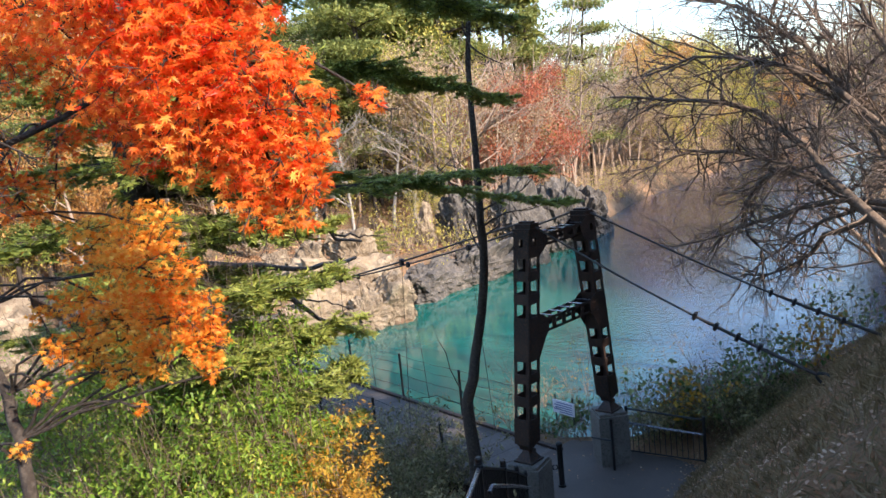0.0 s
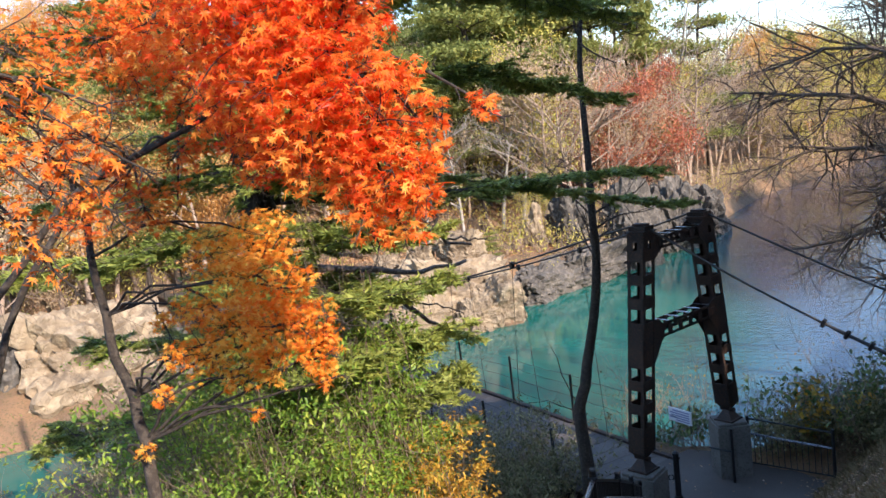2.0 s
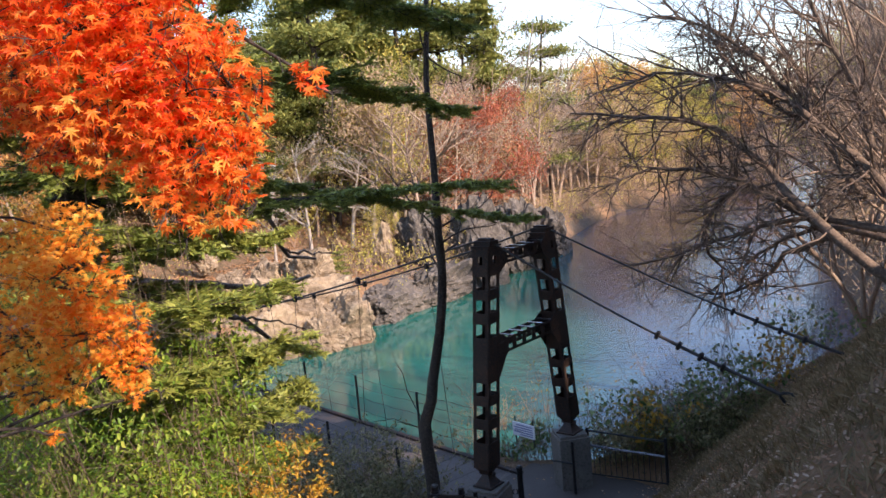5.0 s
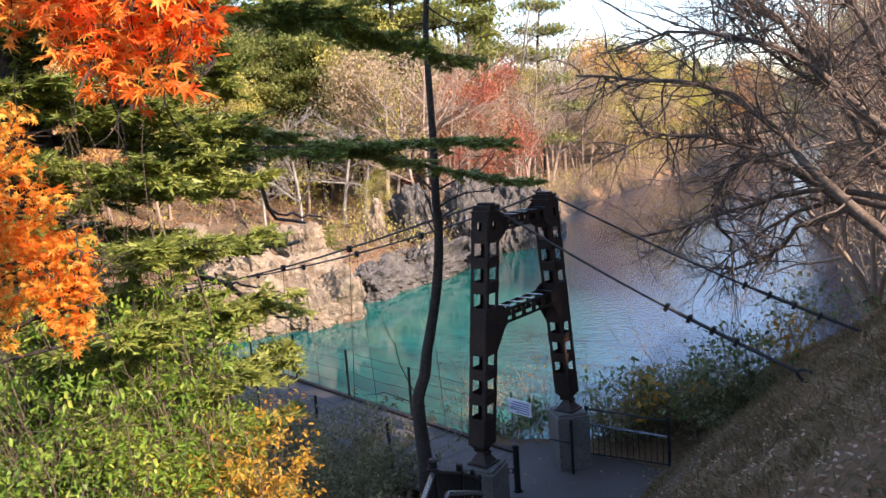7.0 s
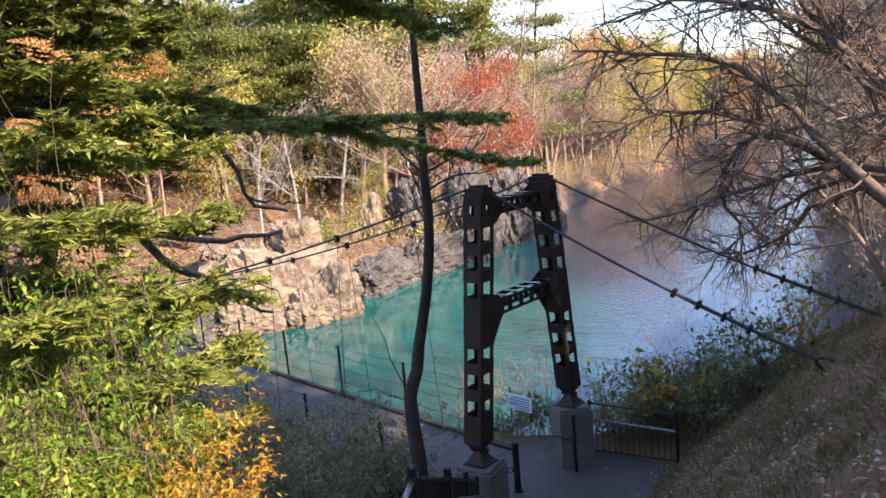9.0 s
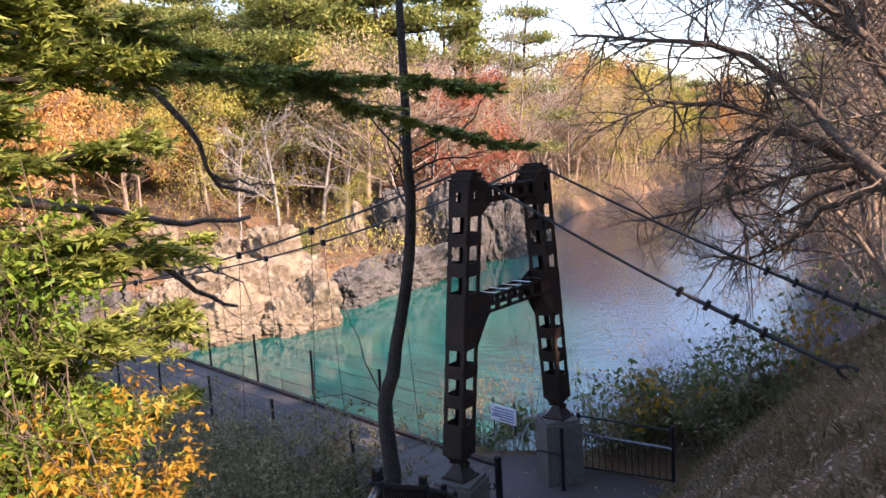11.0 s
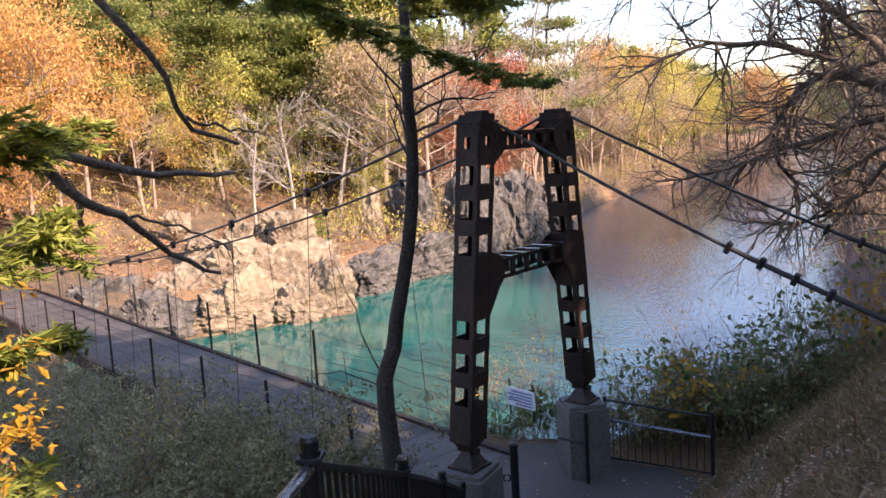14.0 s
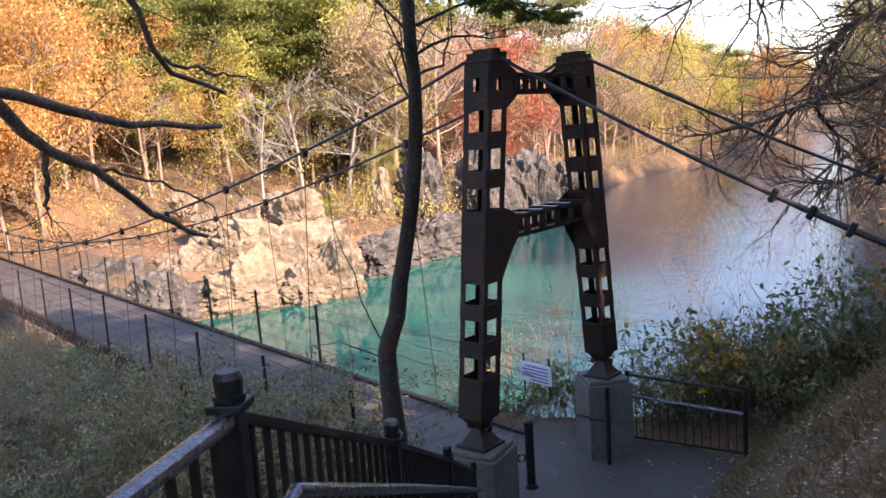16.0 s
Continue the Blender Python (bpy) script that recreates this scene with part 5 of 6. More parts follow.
def maple(name, sprays, per, trunk_pts, radius, leaf_mat, label, seed, size=0.036):
    r = np.random.default_rng(seed)
    T = limb(trunk_pts, radius, radius * 0.35, 0.015, 18, seed)
    lines = [T]
    P_ = []
    for x, y, z, w in sprays:
        c = np.array([x, y, z])
        i = int(np.argmin(np.linalg.norm(T[0] - c, axis=1)))
        mid = (T[0][i] + c) / 2 + np.array([0, 0, 0.12]) + r.normal(0, 0.06, 3)
        B_ = limb([T[0][i], mid, c, c + (c - mid) * 0.2 + np.array([0, 0, -0.03])], max(0.010, T[1][i] * 0.3), 0.004, 0.012, 9, seed + 1)
        lines.append(B_)
        l2, t2 = sprouts(r, B_, 7, w * 1.2, 0.004, 1, 0.6, -0.01, (4,), 0.5)
        lines += l2
        # leaves in three or four loose tiers
        n = max(8, int(per * (w / 0.2) ** 2))
        ang, rad_ = r.uniform(0, 2 * np.pi, n), w * np.sqrt(r.uniform(0, 1, n)) * r.uniform(0.75, 1.15, n)
        tier = (r.integers(0, 4, n) - 1.5) * 0.42 * w + r.normal(0, 0.13 * w, n) - 0.25 * rad_
        P_.append(c + np.stack([rad_ * np.cos(ang), rad_ * np.sin(ang), tier], 1))
    P_ = np.concatenate(P_)
    rot = turns(r, len(P_), 0.5, 0.5)
    sz = r.uniform(0.75, 1.25, len(P_)) * size
    keep = 160
    lv, lf = strew(P_[keep:], rot[keep:], sz[keep:], MAPLE_V, MAPLE_F)
    ob = tree(name, lines, tuple(T[0][0]), label, "tree", BARK, lv, lf, leaf_mat, 6)
    me = bpy.data.meshes.new("leaf")
    me.from_pydata(MAPLE_V.tolist(), [], MAPLE_F.tolist())
    me.materials.append(leaf_mat)
    for i in range(keep):
        o = new("leaf", me)
        m3 = Matrix(rot[i].tolist()).to_4x4()
        o.parent = ob
        o.matrix_parent_inverse = ob.matrix_world.inverted()
        o.matrix_basis = Matrix.Translation(P_[i].tolist()) @ m3 @ Matrix.Scale(float(sz[i]), 4)
    return ob


maple("maple_tree", SPRAYS, 380, [(-3.2, 3.2, 4.2), (-2.9, 3.6, 6.0), (-2.3, 4.3, 7.2), (-1.5, 4.5, 7.6), (-0.9, 4.3, 7.75), (-0.4, 4.0, 7.7)], 0.026, MAPLE, "scarlet and orange maple with sunlit star-shaped leaves", 41, 0.04)
maple("maple_tree", SPRAYS_DULL, 260, [(-3.6, 4.4, 4.0), (-3.3, 4.7, 6.2), (-2.7, 5.1, 7.3), (-2.0, 5.2, 7.6), (-1.6, 5.0, 7.7)], 0.03, MAPLEORANGE, "maple with dull orange leaves on thin dark branches", 44)
maple("maple_tree", SPRAYS_NEAR, 95, [(-3.4, 2.2, 4.6), (-3.1, 2.5, 6.4), (-2.6, 2.8, 7.6), (-2.1, 2.9, 7.9)], 0.025, MAPLEORANGE, "maple branches with large loose orange leaves", 43, 0.04)
maple("maple_tree", SPRAYS_LOW, 400, [(-2.25, 4.7, 4.3), (-2.31, 4.77, 5.35), (-2.5, 4.96, 5.9), (-2.63, 4.98, 6.35), (-2.69, 5.03, 7.0), (-2.75, 5.0, 7.6)], 0.05, MAPLEGOLD, "slender maple hung with orange-gold leaves", 42)

# ---- fir with drooping boughs ----


def needles(r, lines, per_m=70, length=0.05, thin=0.10):
    """Needles set flat along twigs."""
    P_, X_ = [], []
    for pts, rad in lines:
        pts = np.asarray(pts)
        seg = np.diff(pts, axis=0)
        ln = np.linalg.norm(seg, axis=1)
        for p, d, L in zip(pts, seg, ln):
            n = max(1, int(per_m * L))
            P_.append(p + d * r.uniform(0, 1, (n, 1)))
            dn = d / (L + 1e-9)
            sd = np.cross(dn, (0, 0, 1.0))
            sd /= np.linalg.norm(sd) + 1e-9
            sg = r.choice([-1, 1], n)[:, None]
            X_.append(dn * 0.55 + sd * sg * r.uniform(0.5, 1.0, (n, 1)) + r.normal(0, 0.28, (n, 3)))
    P_, X_ = np.concatenate(P_), np.concatenate(X_)
    X_ /= np.linalg.norm(X_, axis=1)[:, None]
    up = np.tile([0.0, 0, 1.0], (len(X_), 1)) + r.normal(0, 0.4, (len(X_), 3))
    Y_ = np.cross(up, X_)
    Y_ /= np.linalg.norm(Y_, axis=1)[:, None]
    rot = np.stack([X_, Y_, np.cross(X_, Y_)], 2)
    v = np.array([(0, thin, 0), (0, -thin, 0), (1, 0, 0)])
    return strew(P_, rot, r.uniform(0.7, 1.3, len(P_)) * length, v, np.array([(0, 1, 2)]))


def fir_bough(r, pts, r0, width, seed, dens=25.0):
    """A limb with side twigs lying flat to both sides."""
    M = limb(pts, r0, 0.006, 0.015, 14, seed)
    twigs = []
    q, rad = M
    total = np.linalg.norm(np.diff(q, axis=0), axis=1).sum()
    for _ in range(int(dens * total)):
        s = r.uniform(0.12, 1.0) * (len(q) - 1)
        i = min(int(s), len(q) - 2)
        p = q[i] + (q[i + 1] - q[i]) * (s - i)
        d = q[i + 1] - q[i]
        d /= np.linalg.norm(d)
        sd = np.cross(d, (0, 0, 1.0))
        sd /= np.linalg.norm(sd)
        sg = r.choice([-1, 1])
        L = width * r.uniform(0.4, 1.1) * (1.1 - 0.6 * s / (len(q) - 1))
        e = d * 0.75 + sd * sg * 0.8 + np.array([0, 0, r.normal(-0.08, 0.15)])
        e /= np.linalg.norm(e)
        t1 = [p, p + e * L * 0.5 + r.normal(0, 0.02, 3), p + e * L + np.array([0, 0, -0.06 * L])]
        twigs.append((t1, [0.008, 0.005, 0.003]))
        for _ in range(5):
            k = r.uniform(0.2, 0.95)
            p2 = p + e * L * k
            e2 = e * 0.8 + np.cross(e, (0, 0, 1.0)) * r.choice([-1, 1]) * 0.8 + r.normal(0, 0.12, 3)
            e2 /= np.linalg.norm(e2)
            L2_ = L * 0.42 * r.uniform(0.6, 1.1)
            twigs.append(([p2, p2 + e2 * L2_], [0.004, 0.002]))
    return M, twigs


r = np.random.default_rng(51)
FX, FY = -3.1, 8.2
firT = limb([(FX, FY, z_at(FX, FY) - 0.3), (FX + 0.05, FY, 3.0), (FX, FY - 0.1, 7.0), (FX + 0.1, FY, 14.0)], 0.3, 0.14, 0.01, 14, 9)
BOUGHS = [([(-3.0, 8.3, 6.95), (-2.46, 9.54, 6.82), (-1.83, 10.35, 6.72), (-0.97, 11.6, 6.68), (0.0, 12.6, 6.64), (0.65, 13.2, 6.56)], 0.05, 0.7),
          ([(-3.0, 8.4, 7.4), (-2.2, 10.4, 7.0), (-1.0, 12.6, 6.5), (0.3, 14.2, 6.05), (1.15, 14.9, 5.85)], 0.045, 0.5),
          ([(-3.0, 8.3, 8.0), (-2.0, 10.0, 8.2), (-1.0, 11.6, 8.1), (0.1, 13.0, 7.7)], 0.05, 0.8),
          ([(-3.0, 8.2, 8.8), (-1.9, 9.6, 9.1), (-0.8, 11.2, 9.1), (0.4, 12.6, 8.8)], 0.05, 0.9),
          ([(-3.0, 8.2, 9.3), (-2.4, 10.4, 9.7), (-1.6, 12.6, 9.7), (-0.6, 14.6, 9.3)], 0.05, 0.9)]
for i, z in enumerate(np.linspace(3.4, 8.2, 32)):
    a = radians(-85 + (i * 67) % 97)
    L = min(r.uniform(1.5, 2.6), 1.85 / max(0.3, math.cos(a)))
    e = np.array([math.cos(a), math.sin(a), 0])
    o = np.array([FX, FY, z])
    BOUGHS.append(([o, o + e * L * 0.4 + (0, 0, 0.02), o + e * L * 0.75 + (0, 0, -0.05), o + e * L + (0, 0, 0.02)], 0.035, 0.65))
for i, z in enumerate(np.linspace(4.5, 9.5, 10)):
    a = radians(120 + (i * 97) % 140)
    o = np.array([FX, FY, z])
    e = np.array([math.cos(a), math.sin(a), 0])
    BOUGHS.append(([o, o + e * 0.8, o + e * 1.6 + (0, 0, -0.1), o + e * 2.3 + (0, 0, -0.1)], 0.04, 0.8))
blines, twigs = [firT], []
for i, (pts, rr_, w) in enumerate(BOUGHS):
    M, tw = fir_bough(r, pts, rr_, w, 300 + i)
    blines.append(M)
    twigs += tw
v, f = needles(r, twigs, 170, 0.07, 0.17)
fir = tree("fir_tree", blines + twigs, (FX, FY, z_at(FX, FY)), "tall dark fir with long layered boughs and dead lower limbs", "tree", BARK, v, f, FIR, 5, limbs=5)

# ---- a second trunk with dead limbs reaching over the bank ----
snagT = limb([(-5.6, 12.4, z_at(-5.6, 12.4) - 0.3), (-5.5, 12.3, 4.0), (-5.4, 12.2, 7.6), (-5.3, 12.2, 12.0)], 0.2, 0.09, 0.01, 12, 19)
blines = [snagT]
for k, (pts, rr_) in enumerate((
        ([(-5.45, 12.3, 5.7), (-4.6, 12.9, 5.5), (-4.2, 13.3, 5.38), (-3.84, 14.2, 5.15), (-3.5, 15.1, 5.02), (-3.11, 16.1, 4.98)], 0.055), ([(-4.2, 13.2, 5.36), (-4.05, 13.75, 4.85), (-3.86, 14.4, 4.5), (-3.68, 15.25, 3.98), (-3.4, 16.0, 3.6)], 0.045),
        ([(-4.03, 13.75, 4.83), (-4.12, 13.8, 4.5), (-4.2, 13.85, 4.18)], 0.03), ([(-5.4, 12.2, 7.6), (-4.2, 12.7, 7.4), (-3.3, 13.3, 6.8), (-3.02, 13.85, 6.2), (-3.05, 14.5, 5.6), (-2.83, 15.6, 5.36)], 0.04),
        ([(-3.9, 14.3, 4.6), (-3.5, 14.9, 4.4), (-3.2, 15.8, 4.0)], 0.016), ([(-3.05, 14.4, 5.7), (-2.7, 14.9, 5.55), (-2.4, 15.2, 5.5)], 0.016))):
    D = limb(pts, rr_ * 1.5, rr_ * 0.6, 0.02, 12, 60 + k)
    blines.append(D)
    l2, _ = sprouts(r, D, 3, 0.7, 0.008, 1, 0.7, -0.02, (3,), 0.4)
    blines += l2
tree("dead_limbed_tree", blines, (-5.6, 12.4, z_at(-5.6, 12.4)), "tree with long dark dead limbs over the bank", "tree", NEARTWIG, sides=6, limbs=0)

# ---- shrubs ----


def past(p, edge):
    """Points that would hang over the railing or past the clump's far side."""
    return (p[:, 0] > edge[0]) | (p[:, 1] > edge[1])


def shrub(name, at, size, leaves, leaf, leaf_mat, label, seed, leaf_size=0.07, stems=26, upright=0.5, flat=0.25, twig=None, group="", edge=None, clump=0.10):
    r = np.random.default_rng(seed)
    c = np.array([at[0], at[1], z_at(at[0], at[1])])
    lines, tips = [], []
    for _ in range(stems):
        a = r.uniform(0, 2 * np.pi)
        d = np.array([math.cos(a) * (1 - upright), math.sin(a) * (1 - upright), 0.55 + upright * r.uniform(0.5, 1)])
        d[:2] *= np.array(size[:2]) / max(size[:2])
        L = size[2] * r.uniform(0.7, 1.25)
        l2, t2 = branchwork(r, c + np.array([r.normal(0, size[0] * 0.35), r.normal(0, size[1] * 0.35), -0.15]), d / np.linalg.norm(d), L, 0.008, 1, (9,), 0.5, 0.1, 0.0, 0.4, 6)
        lines += l2
        tips.append(t2)
    tips = np.concatenate(tips)
    if edge:
        # cut back where it would hang over the railing
        lines = [q_ for q_ in lines if not past(np.array(q_[0]), edge).any()] or lines[:1]
        tips = tips[~past(tips, edge)] if (~past(tips, edge)).any() else tips
    k = r.integers(0, len(tips), leaves)
    P_ = tips[k] + r.normal(0, clump, (leaves, 3)) * max(0.8, size[2] / 2.6) * np.array([1.25, 1.25, 0.6])
    P_ = P_[P_[:, 2] < c[2] + size[2] * 1.02]
    leaves = len(P_)
    lv, lf = strew(P_, turns(r, leaves, flat, 0.25), r.uniform(0.6, 1.3, leaves) * leaf_size, *leaf)
    return tree(name, lines, tuple(c), label, "shrub", twig or TWIG, lv, lf, leaf_mat, 4, group)


LANCE, OVAL, LEAFLET = (LANCE_V, LANCE_F), (OVAL_V, OVAL_F), (OVAL_V[[0, 1, 3, 4]], np.array([(0, 1, 2), (0, 2, 3)]))
GREEN_L = "sunlit fresh green shrub with slender leaves"
for i, (x, y, sx, h, n) in enumerate(((-1.75, 7.1, 0.4, 3.3, 9000), (-2.4, 6.8, 0.5, 3.0, 9000), (-1.3, 7.0, 0.25, 3.05, 5000), (-3.1, 7.4, 0.6, 3.3, 8000), (-2.6, 8.0, 0.5, 3.5, 7000), (-1.9, 6.3, 0.45, 2.4, 7000), (-2.7, 6.0, 0.5, 2.3, 6000), (-1.4, 6.5, 0.3, 2.2, 5000), (-3.3, 6.6, 0.5, 2.6, 5000), (-2.0, 7.8, 0.4, 3.2, 6000))):
    shrub("green_shrub", (x, y), (sx, sx, h), int(n * 1.3), LEAFLET, BAMBOO, GREEN_L, 400 + i, 0.05, 34, 0.74, 0.5, NEARTWIG, group="green shrubs", edge=(-1.3, 7.9), clump=0.055)
for i, (x, y, sx, h, n) in enumerate(((-0.95, 7.6, 0.25, 2.0, 4200), (-1.2, 7.65, 0.25, 2.1, 4000), (-0.75, 7.2, 0.2, 1.6, 2800), (-1.3, 7.3, 0.25, 1.8, 3000), (-0.85, 7.4, 0.2, 1.8, 3000))):
    shrub("golden_shrub", (x, y), (sx, sx, h), int(n * 0.8), LEAFLET, GOLD, "golden-yellow autumn shrub beside the steps", 430 + i, 0.046, 22, 0.6, 0.5, NEARTWIG, group="golden shrubs", edge=(-0.8, 7.62), clump=0.05)
for i, (x, y, h) in enumerate(((-4.6, 7.0, 2.0), (-4.0, 6.1, 1.7), (-5.4, 7.6, 2.3), (-4.3, 5.4, 1.6))):
    shrub("twiggy_bush", (x, y), (0.7, 0.7, h), 260, OVAL, OLIVE, "bare grey twiggy bush on the steep bank", 445 + i, 0.05, 26, 0.4, 0.3, TWIG, group="twiggy bushes")
rs = random.Random(8)
for i in range(96):
    b = rs.uniform(2.0, 24)
    u = rs.uniform(-8.5, -1.75) if i % 2 else rs.uniform(-2.5, -1.7)
    p = TC + TB * b + TU * u
    if p[0] > -0.7 or p[1] < 9.5 or shore_distance(np.array([p[0]]), np.array([p[1]]))[0] < 0.3:
        continue
    shrub("olive_shrub", (p[0], p[1]), (0.8, 0.8, rs.uniform(1.0, 1.9) if i % 2 else rs.uniform(1.4, 2.0)), 2300, LEAFLET, OLIVE, "dull olive and tan shrub on the shaded bank", 450 + i, 0.085, 18, 0.45, 0.3, group="bank shrubs", clump=0.06)
for i in range(34):
    x, y = rs.uniform(-5.0, -0.5), rs.uniform(8.6, 14.2)
    shrub("olive_shrub", (x, y), (0.6, 0.6, rs.uniform(0.5, 0.95)), 1800, LEAFLET, OLIVE, "dull olive and tan shrub on the shaded bank", 600 + i, 0.075, 16, 0.4, 0.3, group="bank shrubs", clump=0.05)
for i, (x, y, sx, h, n, ls) in enumerate(((0.9, 18.9, 0.5, 1.1, 500, 0.12), (1.7, 18.9, 0.5, 1.2, 500, 0.12), (2.6, 18.4, 0.6, 1.5, 800, 0.12), (3.4, 18.2, 0.6, 1.7, 900, 0.12), (4.2, 17.8, 0.7, 1.6, 900, 0.12), (5.0, 17.6, 0.7, 1.5, 900, 0.11), (4.6, 18.8, 0.6, 1.7, 500, 0.1), (5.8, 18.2, 0.7, 1.6, 800, 0.1), (6.6, 17.6, 0.7, 1.5, 700, 0.1), (3.0, 19.2, 0.6, 1.3, 500, 0.12), (0.2, 19.4, 0.5, 0.9, 400, 0.12))):
    shrub("evergreen_shrub", (x, y), (sx, sx, h * (0.7 + 0.14 * (i % 3))), int(n * 0.42), OVAL, GOLD if i % 4 == 3 else GLOSSY, "yellowing shrub at the water side" if i % 4 == 3 else "glossy dark evergreen shrub at the water side", 500 + i, ls * 1.1, 14, 0.72, 0.35, group="evergreen shrubs")
for i, (x, y, sx, h) in enumerate(((2.6, 18.4, 0.35, 0.9), (3.2, 18.2, 0.35, 0.95), (3.85, 18.0, 0.4, 0.9), (3.8, 18.7, 0.6, 1.0), (4.4, 17.9, 0.6, 0.9), (4.5, 17.1, 0.5, 0.7), (5.1, 17.3, 0.5, 0.8))):
    shrub("evergreen_shrub", (x, y), (sx, sx, h), 1800, LEAFLET, OLIVE, "low dense dark brushy shrub behind the fence", 580 + i, 0.08, 22, 0.35, 0.3, NEARTWIG, group="evergreen shrubs")
for i, (x, y, h) in enumerate(((1.3, 19.2, 2.6), (2.3, 19.6, 2.9), (0.4, 19.6, 2.2), (4.0, 19.4, 2.8), (5.2, 19.6, 2.6), (-0.6, 19.6, 2.0), (6.3, 19.0, 2.4))):
    shrub("twiggy_sapling", (x, y), (0.5, 0.5, h), 220, OVAL, GOLD if i % 3 == 0 else OLIVE, "thin leafless sapling at the water edge", 530 + i, 0.055, 9, 0.6, 0.3, group="saplings")
for i in range(8):
    p = TC + TB * (3 + i * 1.9) + TU * (1.9 + 0.3 * (i % 2))
    if shore_distance(np.array([p[0]]), np.array([p[1]]))[0] > 0:
        shrub("twiggy_sapling", (p[0], p[1]), (0.4, 0.4, 1.8), 160, OVAL, OLIVE, "thin twiggy sapling behind the deck", 560 + i, 0.055, 8, 0.6, 0.3, group="saplings")

rs = random.Random(19)
for i in range(16):
    p = TC + TB * rs.uniform(4, 20) + TU * rs.uniform(-4.5, -1.6)
    if p[0] < -1.6 and shore_distance(np.array([p[0]]), np.array([p[1]]))[0] > 0.3:
        shrub("twiggy_sapling", (p[0], p[1]), (0.25, 0.25, rs.uniform(1.8, 3.2)), 260, LEAFLET, GOLD if i % 4 == 0 else OLIVE, "thin upright sapling with few leaves on the bank", 700 + i, 0.06, 7, 0.8, 0.3, TWIG, group="saplings", clump=0.08)

# conifers added out of view up the hillside, only to block the sun
for i, (x, y, h, w) in enumerate(((7.4, 7.0, 9, 1.7), (9.4, 8.0, 11, 1.7), (9.2, 5.0, 11, 1.7), (9.2, 4.0, 12, 1.7), (11.5, 6.6, 12, 1.7), (7.9, 9.4, 8, 1.7), (8.8, 11.8, 8.5, 1.5), (6.6, 2.6, 2.0, 2.2), (7.4, 3.4, 2.4, 2.2))):
    o = copy_thing(KINDS["fir"][i % 2], Matrix())
    o.matrix_world = Matrix.Translation((x, y, z_at(x, y))) @ Matrix.Rotation(i * 1.3, 4, "Z") @ Matrix.Diagonal((h / 13 * w, h / 13 * w, h / 13, 1))
    o["label"], o["group"] = "unseen conifer added on the hillside to cast shade", "hillside conifers"

# ---- grass and fallen leaves on the slopes ----
r = np.random.default_rng(71)
n = 70000
x, y = r.uniform(1.9, 7.5, n), r.uniform(2.0, 19, n)
ok = x > np.interp(y, [0, 12.5, 15.0, 17.2, 40], [1.95, 1.95, 2.4, 3.55, 5.0]) + np.abs(r.normal(0, 0.12, n))
x, y = x[ok], y[ok]
tuft = np.sin(x * 3.1 + 1) * np.sin(y * 2.7) + r.normal(0, 0.5, len(x))
x, y = x[tuft > -0.25], y[tuft > -0.25]
z = land(x, y)
rot = turns(r, len(x), 0.3)
rot[:, 2, 0] = np.abs(rot[:, 2, 0]) + 0.35
rot[:, :, 0] /= np.linalg.norm(rot[:, :, 0], axis=1)[:, None]
lv, lf = strew(np.stack([x, y, z - 0.01], 1), rot, r.uniform(0.07, 0.22, len(x)), BLADE_V * (1, 1.7, 1), BLADE_F)
tagged(mesh_object("grass", lv, lf, GRASS), "short dry grass on the shaded hillside", "grass", kind="stuff")
n = 46000
x, y = r.uniform(-7, 7.5, n), r.uniform(2, 19.5, n)
ok = (x > np.interp(y, [0, 12.5, 15.0, 17.2, 40], [1.95, 1.95, 2.3, 3.2, 5.0])) | (x < 0.0)
x, y = x[ok], y[ok]
z = land(x, y) + 0.025
lv, lf = strew(np.stack([x, y, z], 1), turns(r, len(x), 0.75), r.uniform(0.028, 0.07, len(x)), OVAL_V, OVAL_F)
tagged(mesh_object("fallen_leaves", lv, lf, LITTER), "scattered curled brown fallen leaves", "leaves", kind="stuff")
n = 420
x, y = r.uniform(-0.3, 3.3, n), r.uniform(14.4, 18, n)
edge = (x > np.interp(y, [14, 15, 16, 17], [1.6, 1.9, 2.4, 2.9])) | (r.uniform(0, 1, n) < 0.12)
x, y = x[edge], y[edge]
lv, lf = strew(np.stack([x, y, np.full(len(x), 0.05)], 1), turns(r, len(x), 0.85), r.uniform(0.04, 0.08, len(x)), OVAL_V, OVAL_F)
tagged(mesh_object("fallen_leaves", lv, lf, LITTER), "brown leaves blown along the path edge", "leaves", kind="stuff")

# ---- a house and parked cars far up the wooded slope ----


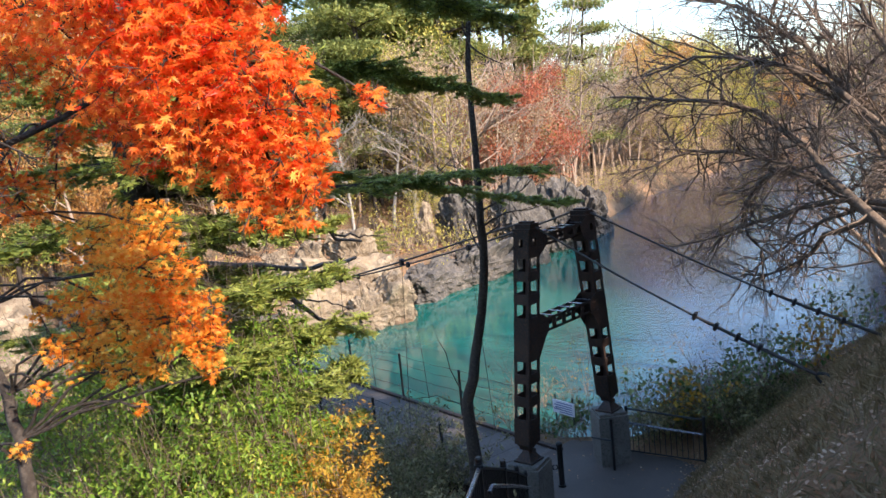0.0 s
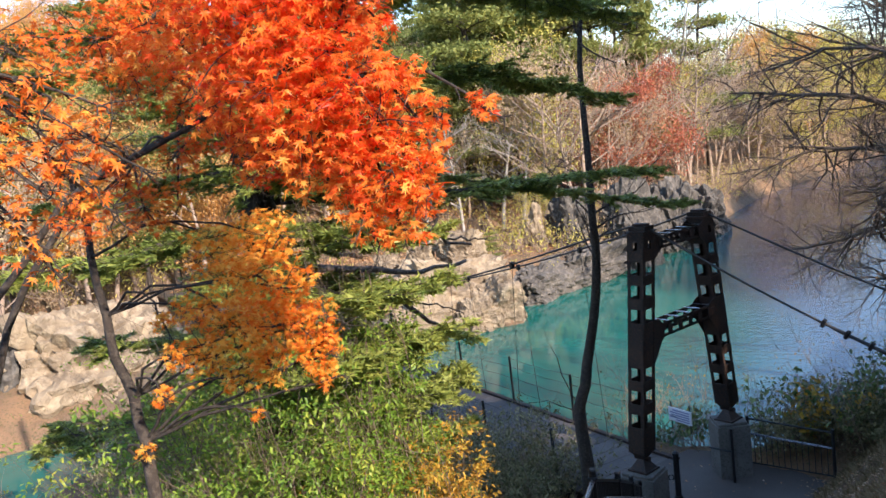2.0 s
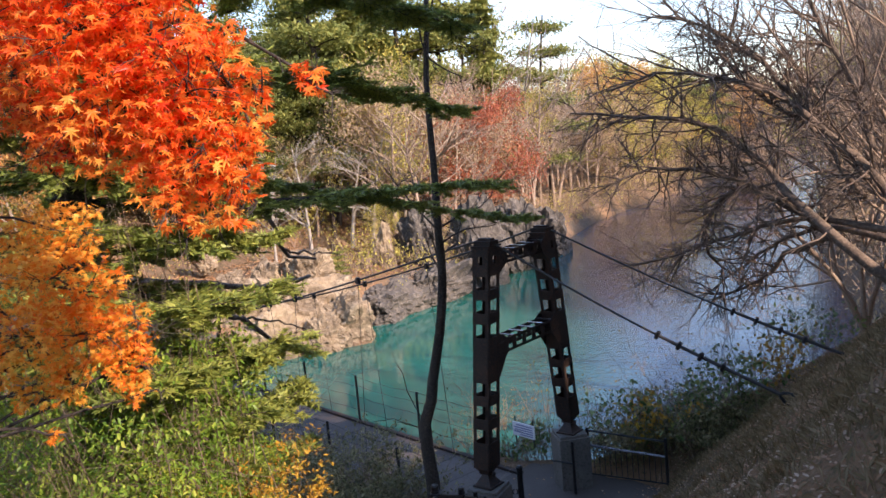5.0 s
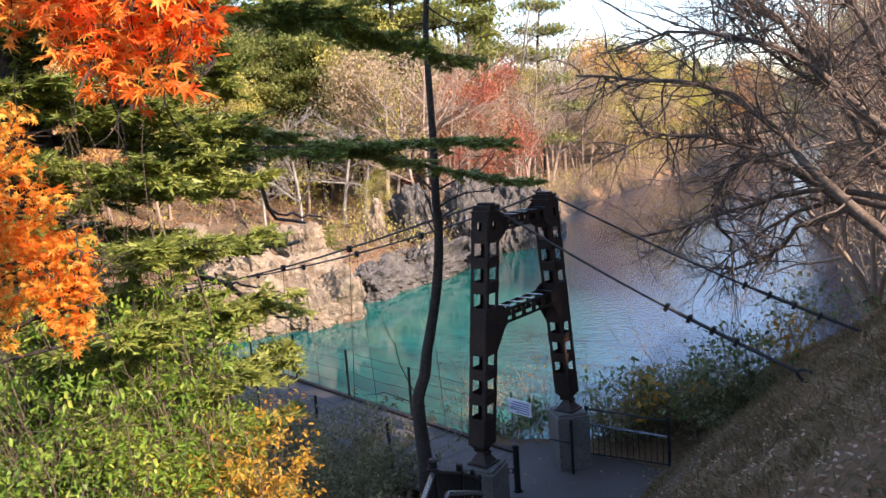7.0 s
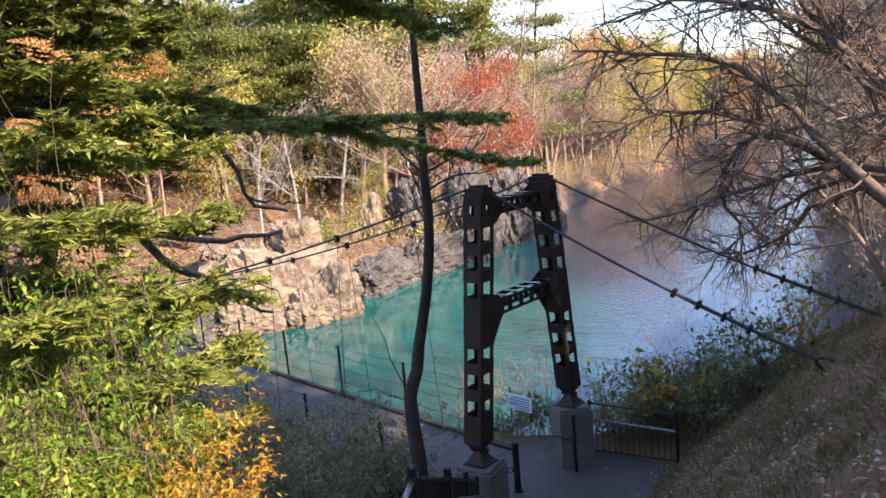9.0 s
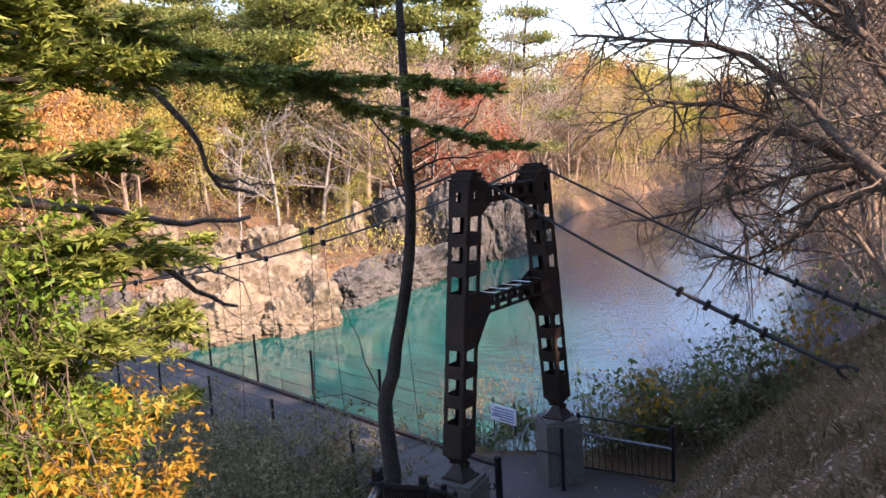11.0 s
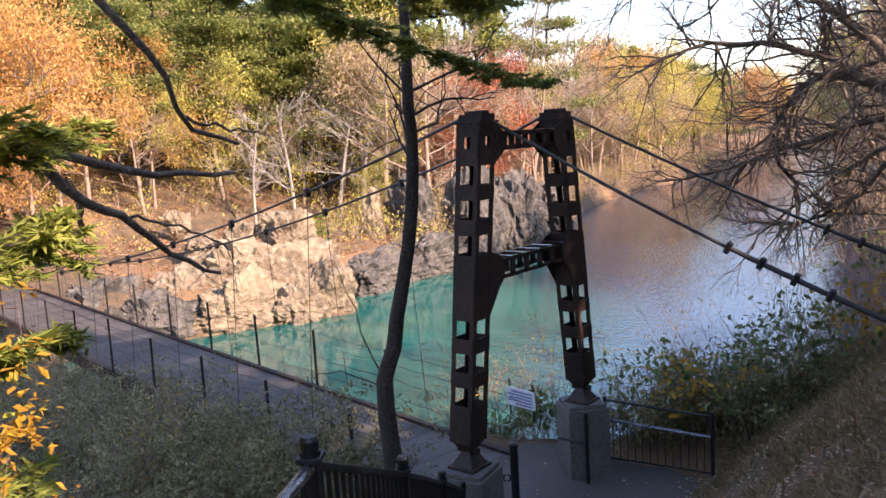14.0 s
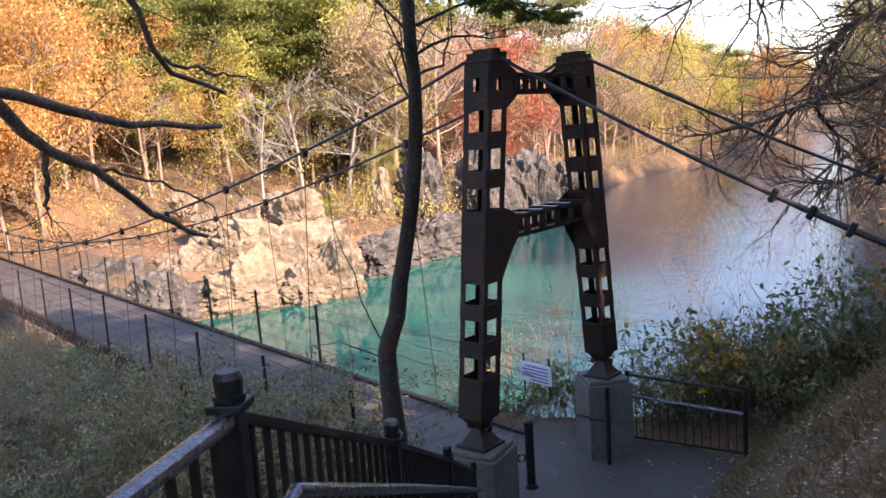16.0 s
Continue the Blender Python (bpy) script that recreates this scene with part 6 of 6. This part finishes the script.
def house(x, y, w, d, h, turn):
    z = z_at(x, y)
    ob = base("house", (x, y, z), "white plastered house with a low grey roof among trees", "house")
    m = Matrix.Translation((x, y, z)) @ Matrix.Rotation(radians(turn), 4, "Z")
    bm = bmesh.new()
    block(bm, (-w / 2, -d / 2, -1.5), (w / 2, d / 2, h), lambda v: m @ v)
    under(part("wall", bm, PLASTER), ob)
    bm = bmesh.new()
    pts = [(-w / 2 - 0.5, -d / 2 - 0.6, h), (w / 2 + 0.5, -d / 2 - 0.6, h), (w / 2 + 0.5, d / 2 + 0.6, h), (-w / 2 - 0.5, d / 2 + 0.6, h), (-w / 2 - 0.5, 0, h + d * 0.22), (w / 2 + 0.5, 0, h + d * 0.22)]
    v = [bm.verts.new(m @ Vector(p)) for p in pts]
    for f in ((0, 1, 5, 4), (2, 3, 4, 5), (0, 4, 3), (1, 2, 5), (3, 2, 1, 0)):
        bm.faces.new([v[i] for i in f])
    under(part("roof", bm, ROOFING), ob)
    for k in range(4):
        for fl in (1.0, 3.7):
            if fl + 1.4 > h:
                continue
            xx = -w / 2 + w * (k + 0.5) / 4
            bm = bmesh.new()
            block(bm, (xx - 0.75, -d / 2 - 0.05, fl), (xx + 0.75, -d / 2 + 0.02, fl + 1.3), lambda v: m @ v)
            win = under(part("window", bm, PLASTER), ob)
            bm = bmesh.new()
            block(bm, (xx - 0.68, -d / 2 - 0.062, fl + 0.07), (xx + 0.68, -d / 2 - 0.03, fl + 1.23), lambda v: m @ v)
            bpy.context.view_layer.update()
            under(part("pane", bm, GLASS), win)


house(-20, 97, 13, 7, 5.6, 10)


def car(x, y, turn, paint, label):
    z = z_at(x, y)
    ob = base("parked_car", (x, y, z), label, "car", "parked cars")
    m = Matrix.Translation((x, y, z + 0.1)) @ Matrix.Rotation(radians(turn), 4, "Z")
    side = [(-2.1, 0.35), (-2.12, 0.75), (-1.25, 0.95), (-0.75, 1.42), (0.95, 1.45), (1.75, 1.0), (2.1, 0.9), (2.12, 0.35)]
    bm = bmesh.new()
    a = [bm.verts.new(m @ Vector((p[0], -0.82 + (0.14 if p[1] > 1.2 else 0), p[1]))) for p in side]
    b = [bm.verts.new(m @ Vector((p[0], 0.82 - (0.14 if p[1] > 1.2 else 0), p[1]))) for p in side]
    bm.faces.new(a)
    bm.faces.new(b[::-1])
    for k in range(8):
        bm.faces.new((a[k], b[k], b[(k + 1) % 8], a[(k + 1) % 8]))
    bmesh.ops.recalc_face_normals(bm, faces=bm.faces)
    under(part("body", bm, paint), ob)
    for s in (-1, 1):
        bm = bmesh.new()
        block(bm, (-0.95, s * 0.76 - 0.04, 0.98), (1.35, s * 0.76 + 0.04, 1.32), lambda v: m @ v)
        under(part("side_window", bm, GLASS), ob)
        for wx in (-1.3, 1.3):
            bm = bmesh.new()
            bmesh.ops.create_cone(bm, cap_ends=True, segments=16, radius1=0.32, radius2=0.32, depth=0.22, matrix=m @ Matrix.Translation((wx, s * 0.76, 0.3)) @ Matrix.Rotation(radians(90), 4, "X"))
            under(part("wheel", bm, BLACK), ob)


REDPAINT = surface("red car paint", (0.45, 0.03, 0.03), (0.5, 0.04, 0.035), (0.4, 0.03, 0.03), 1, 8, 0.3, 0, 0.02, 0.001)
WHITEPAINT = surface("white car paint", (0.75, 0.75, 0.76), (0.8, 0.8, 0.8), (0.7, 0.7, 0.7), 1, 8, 0.3, 0, 0.02, 0.001)
car(-29.5, 82, 20, REDPAINT, "red car parked on the wooded slope")
car(-25.0, 84, 15, WHITEPAINT, "white car parked on the wooded slope")
car(-34.5, 80, 25, WHITEPAINT, "white car parked on the wooded slope")

r = np.random.default_rng(81)
x, y = r.uniform(-34, -6, 42000), r.uniform(44, 80, 42000)
ok = (shore_distance(x, y) > 2.0) & (ripple(x, y, 3.0, 1.0) + r.normal(0, 0.3, len(x)) > -0.45)
x, y = x[ok], y[ok]
lv, lf = strew(np.stack([x, y, land(x, y) + 0.04], 1), turns(r, len(x), 0.8), r.uniform(0.12, 0.3, len(x)), OVAL_V[[0, 1, 3, 4]], np.array([(0, 1, 2), (0, 2, 3)]))
tagged(mesh_object("fallen_leaves", lv, lf, CARPET), "orange-tan carpet of fallen leaves above the rocks", "leaves", kind="stuff")
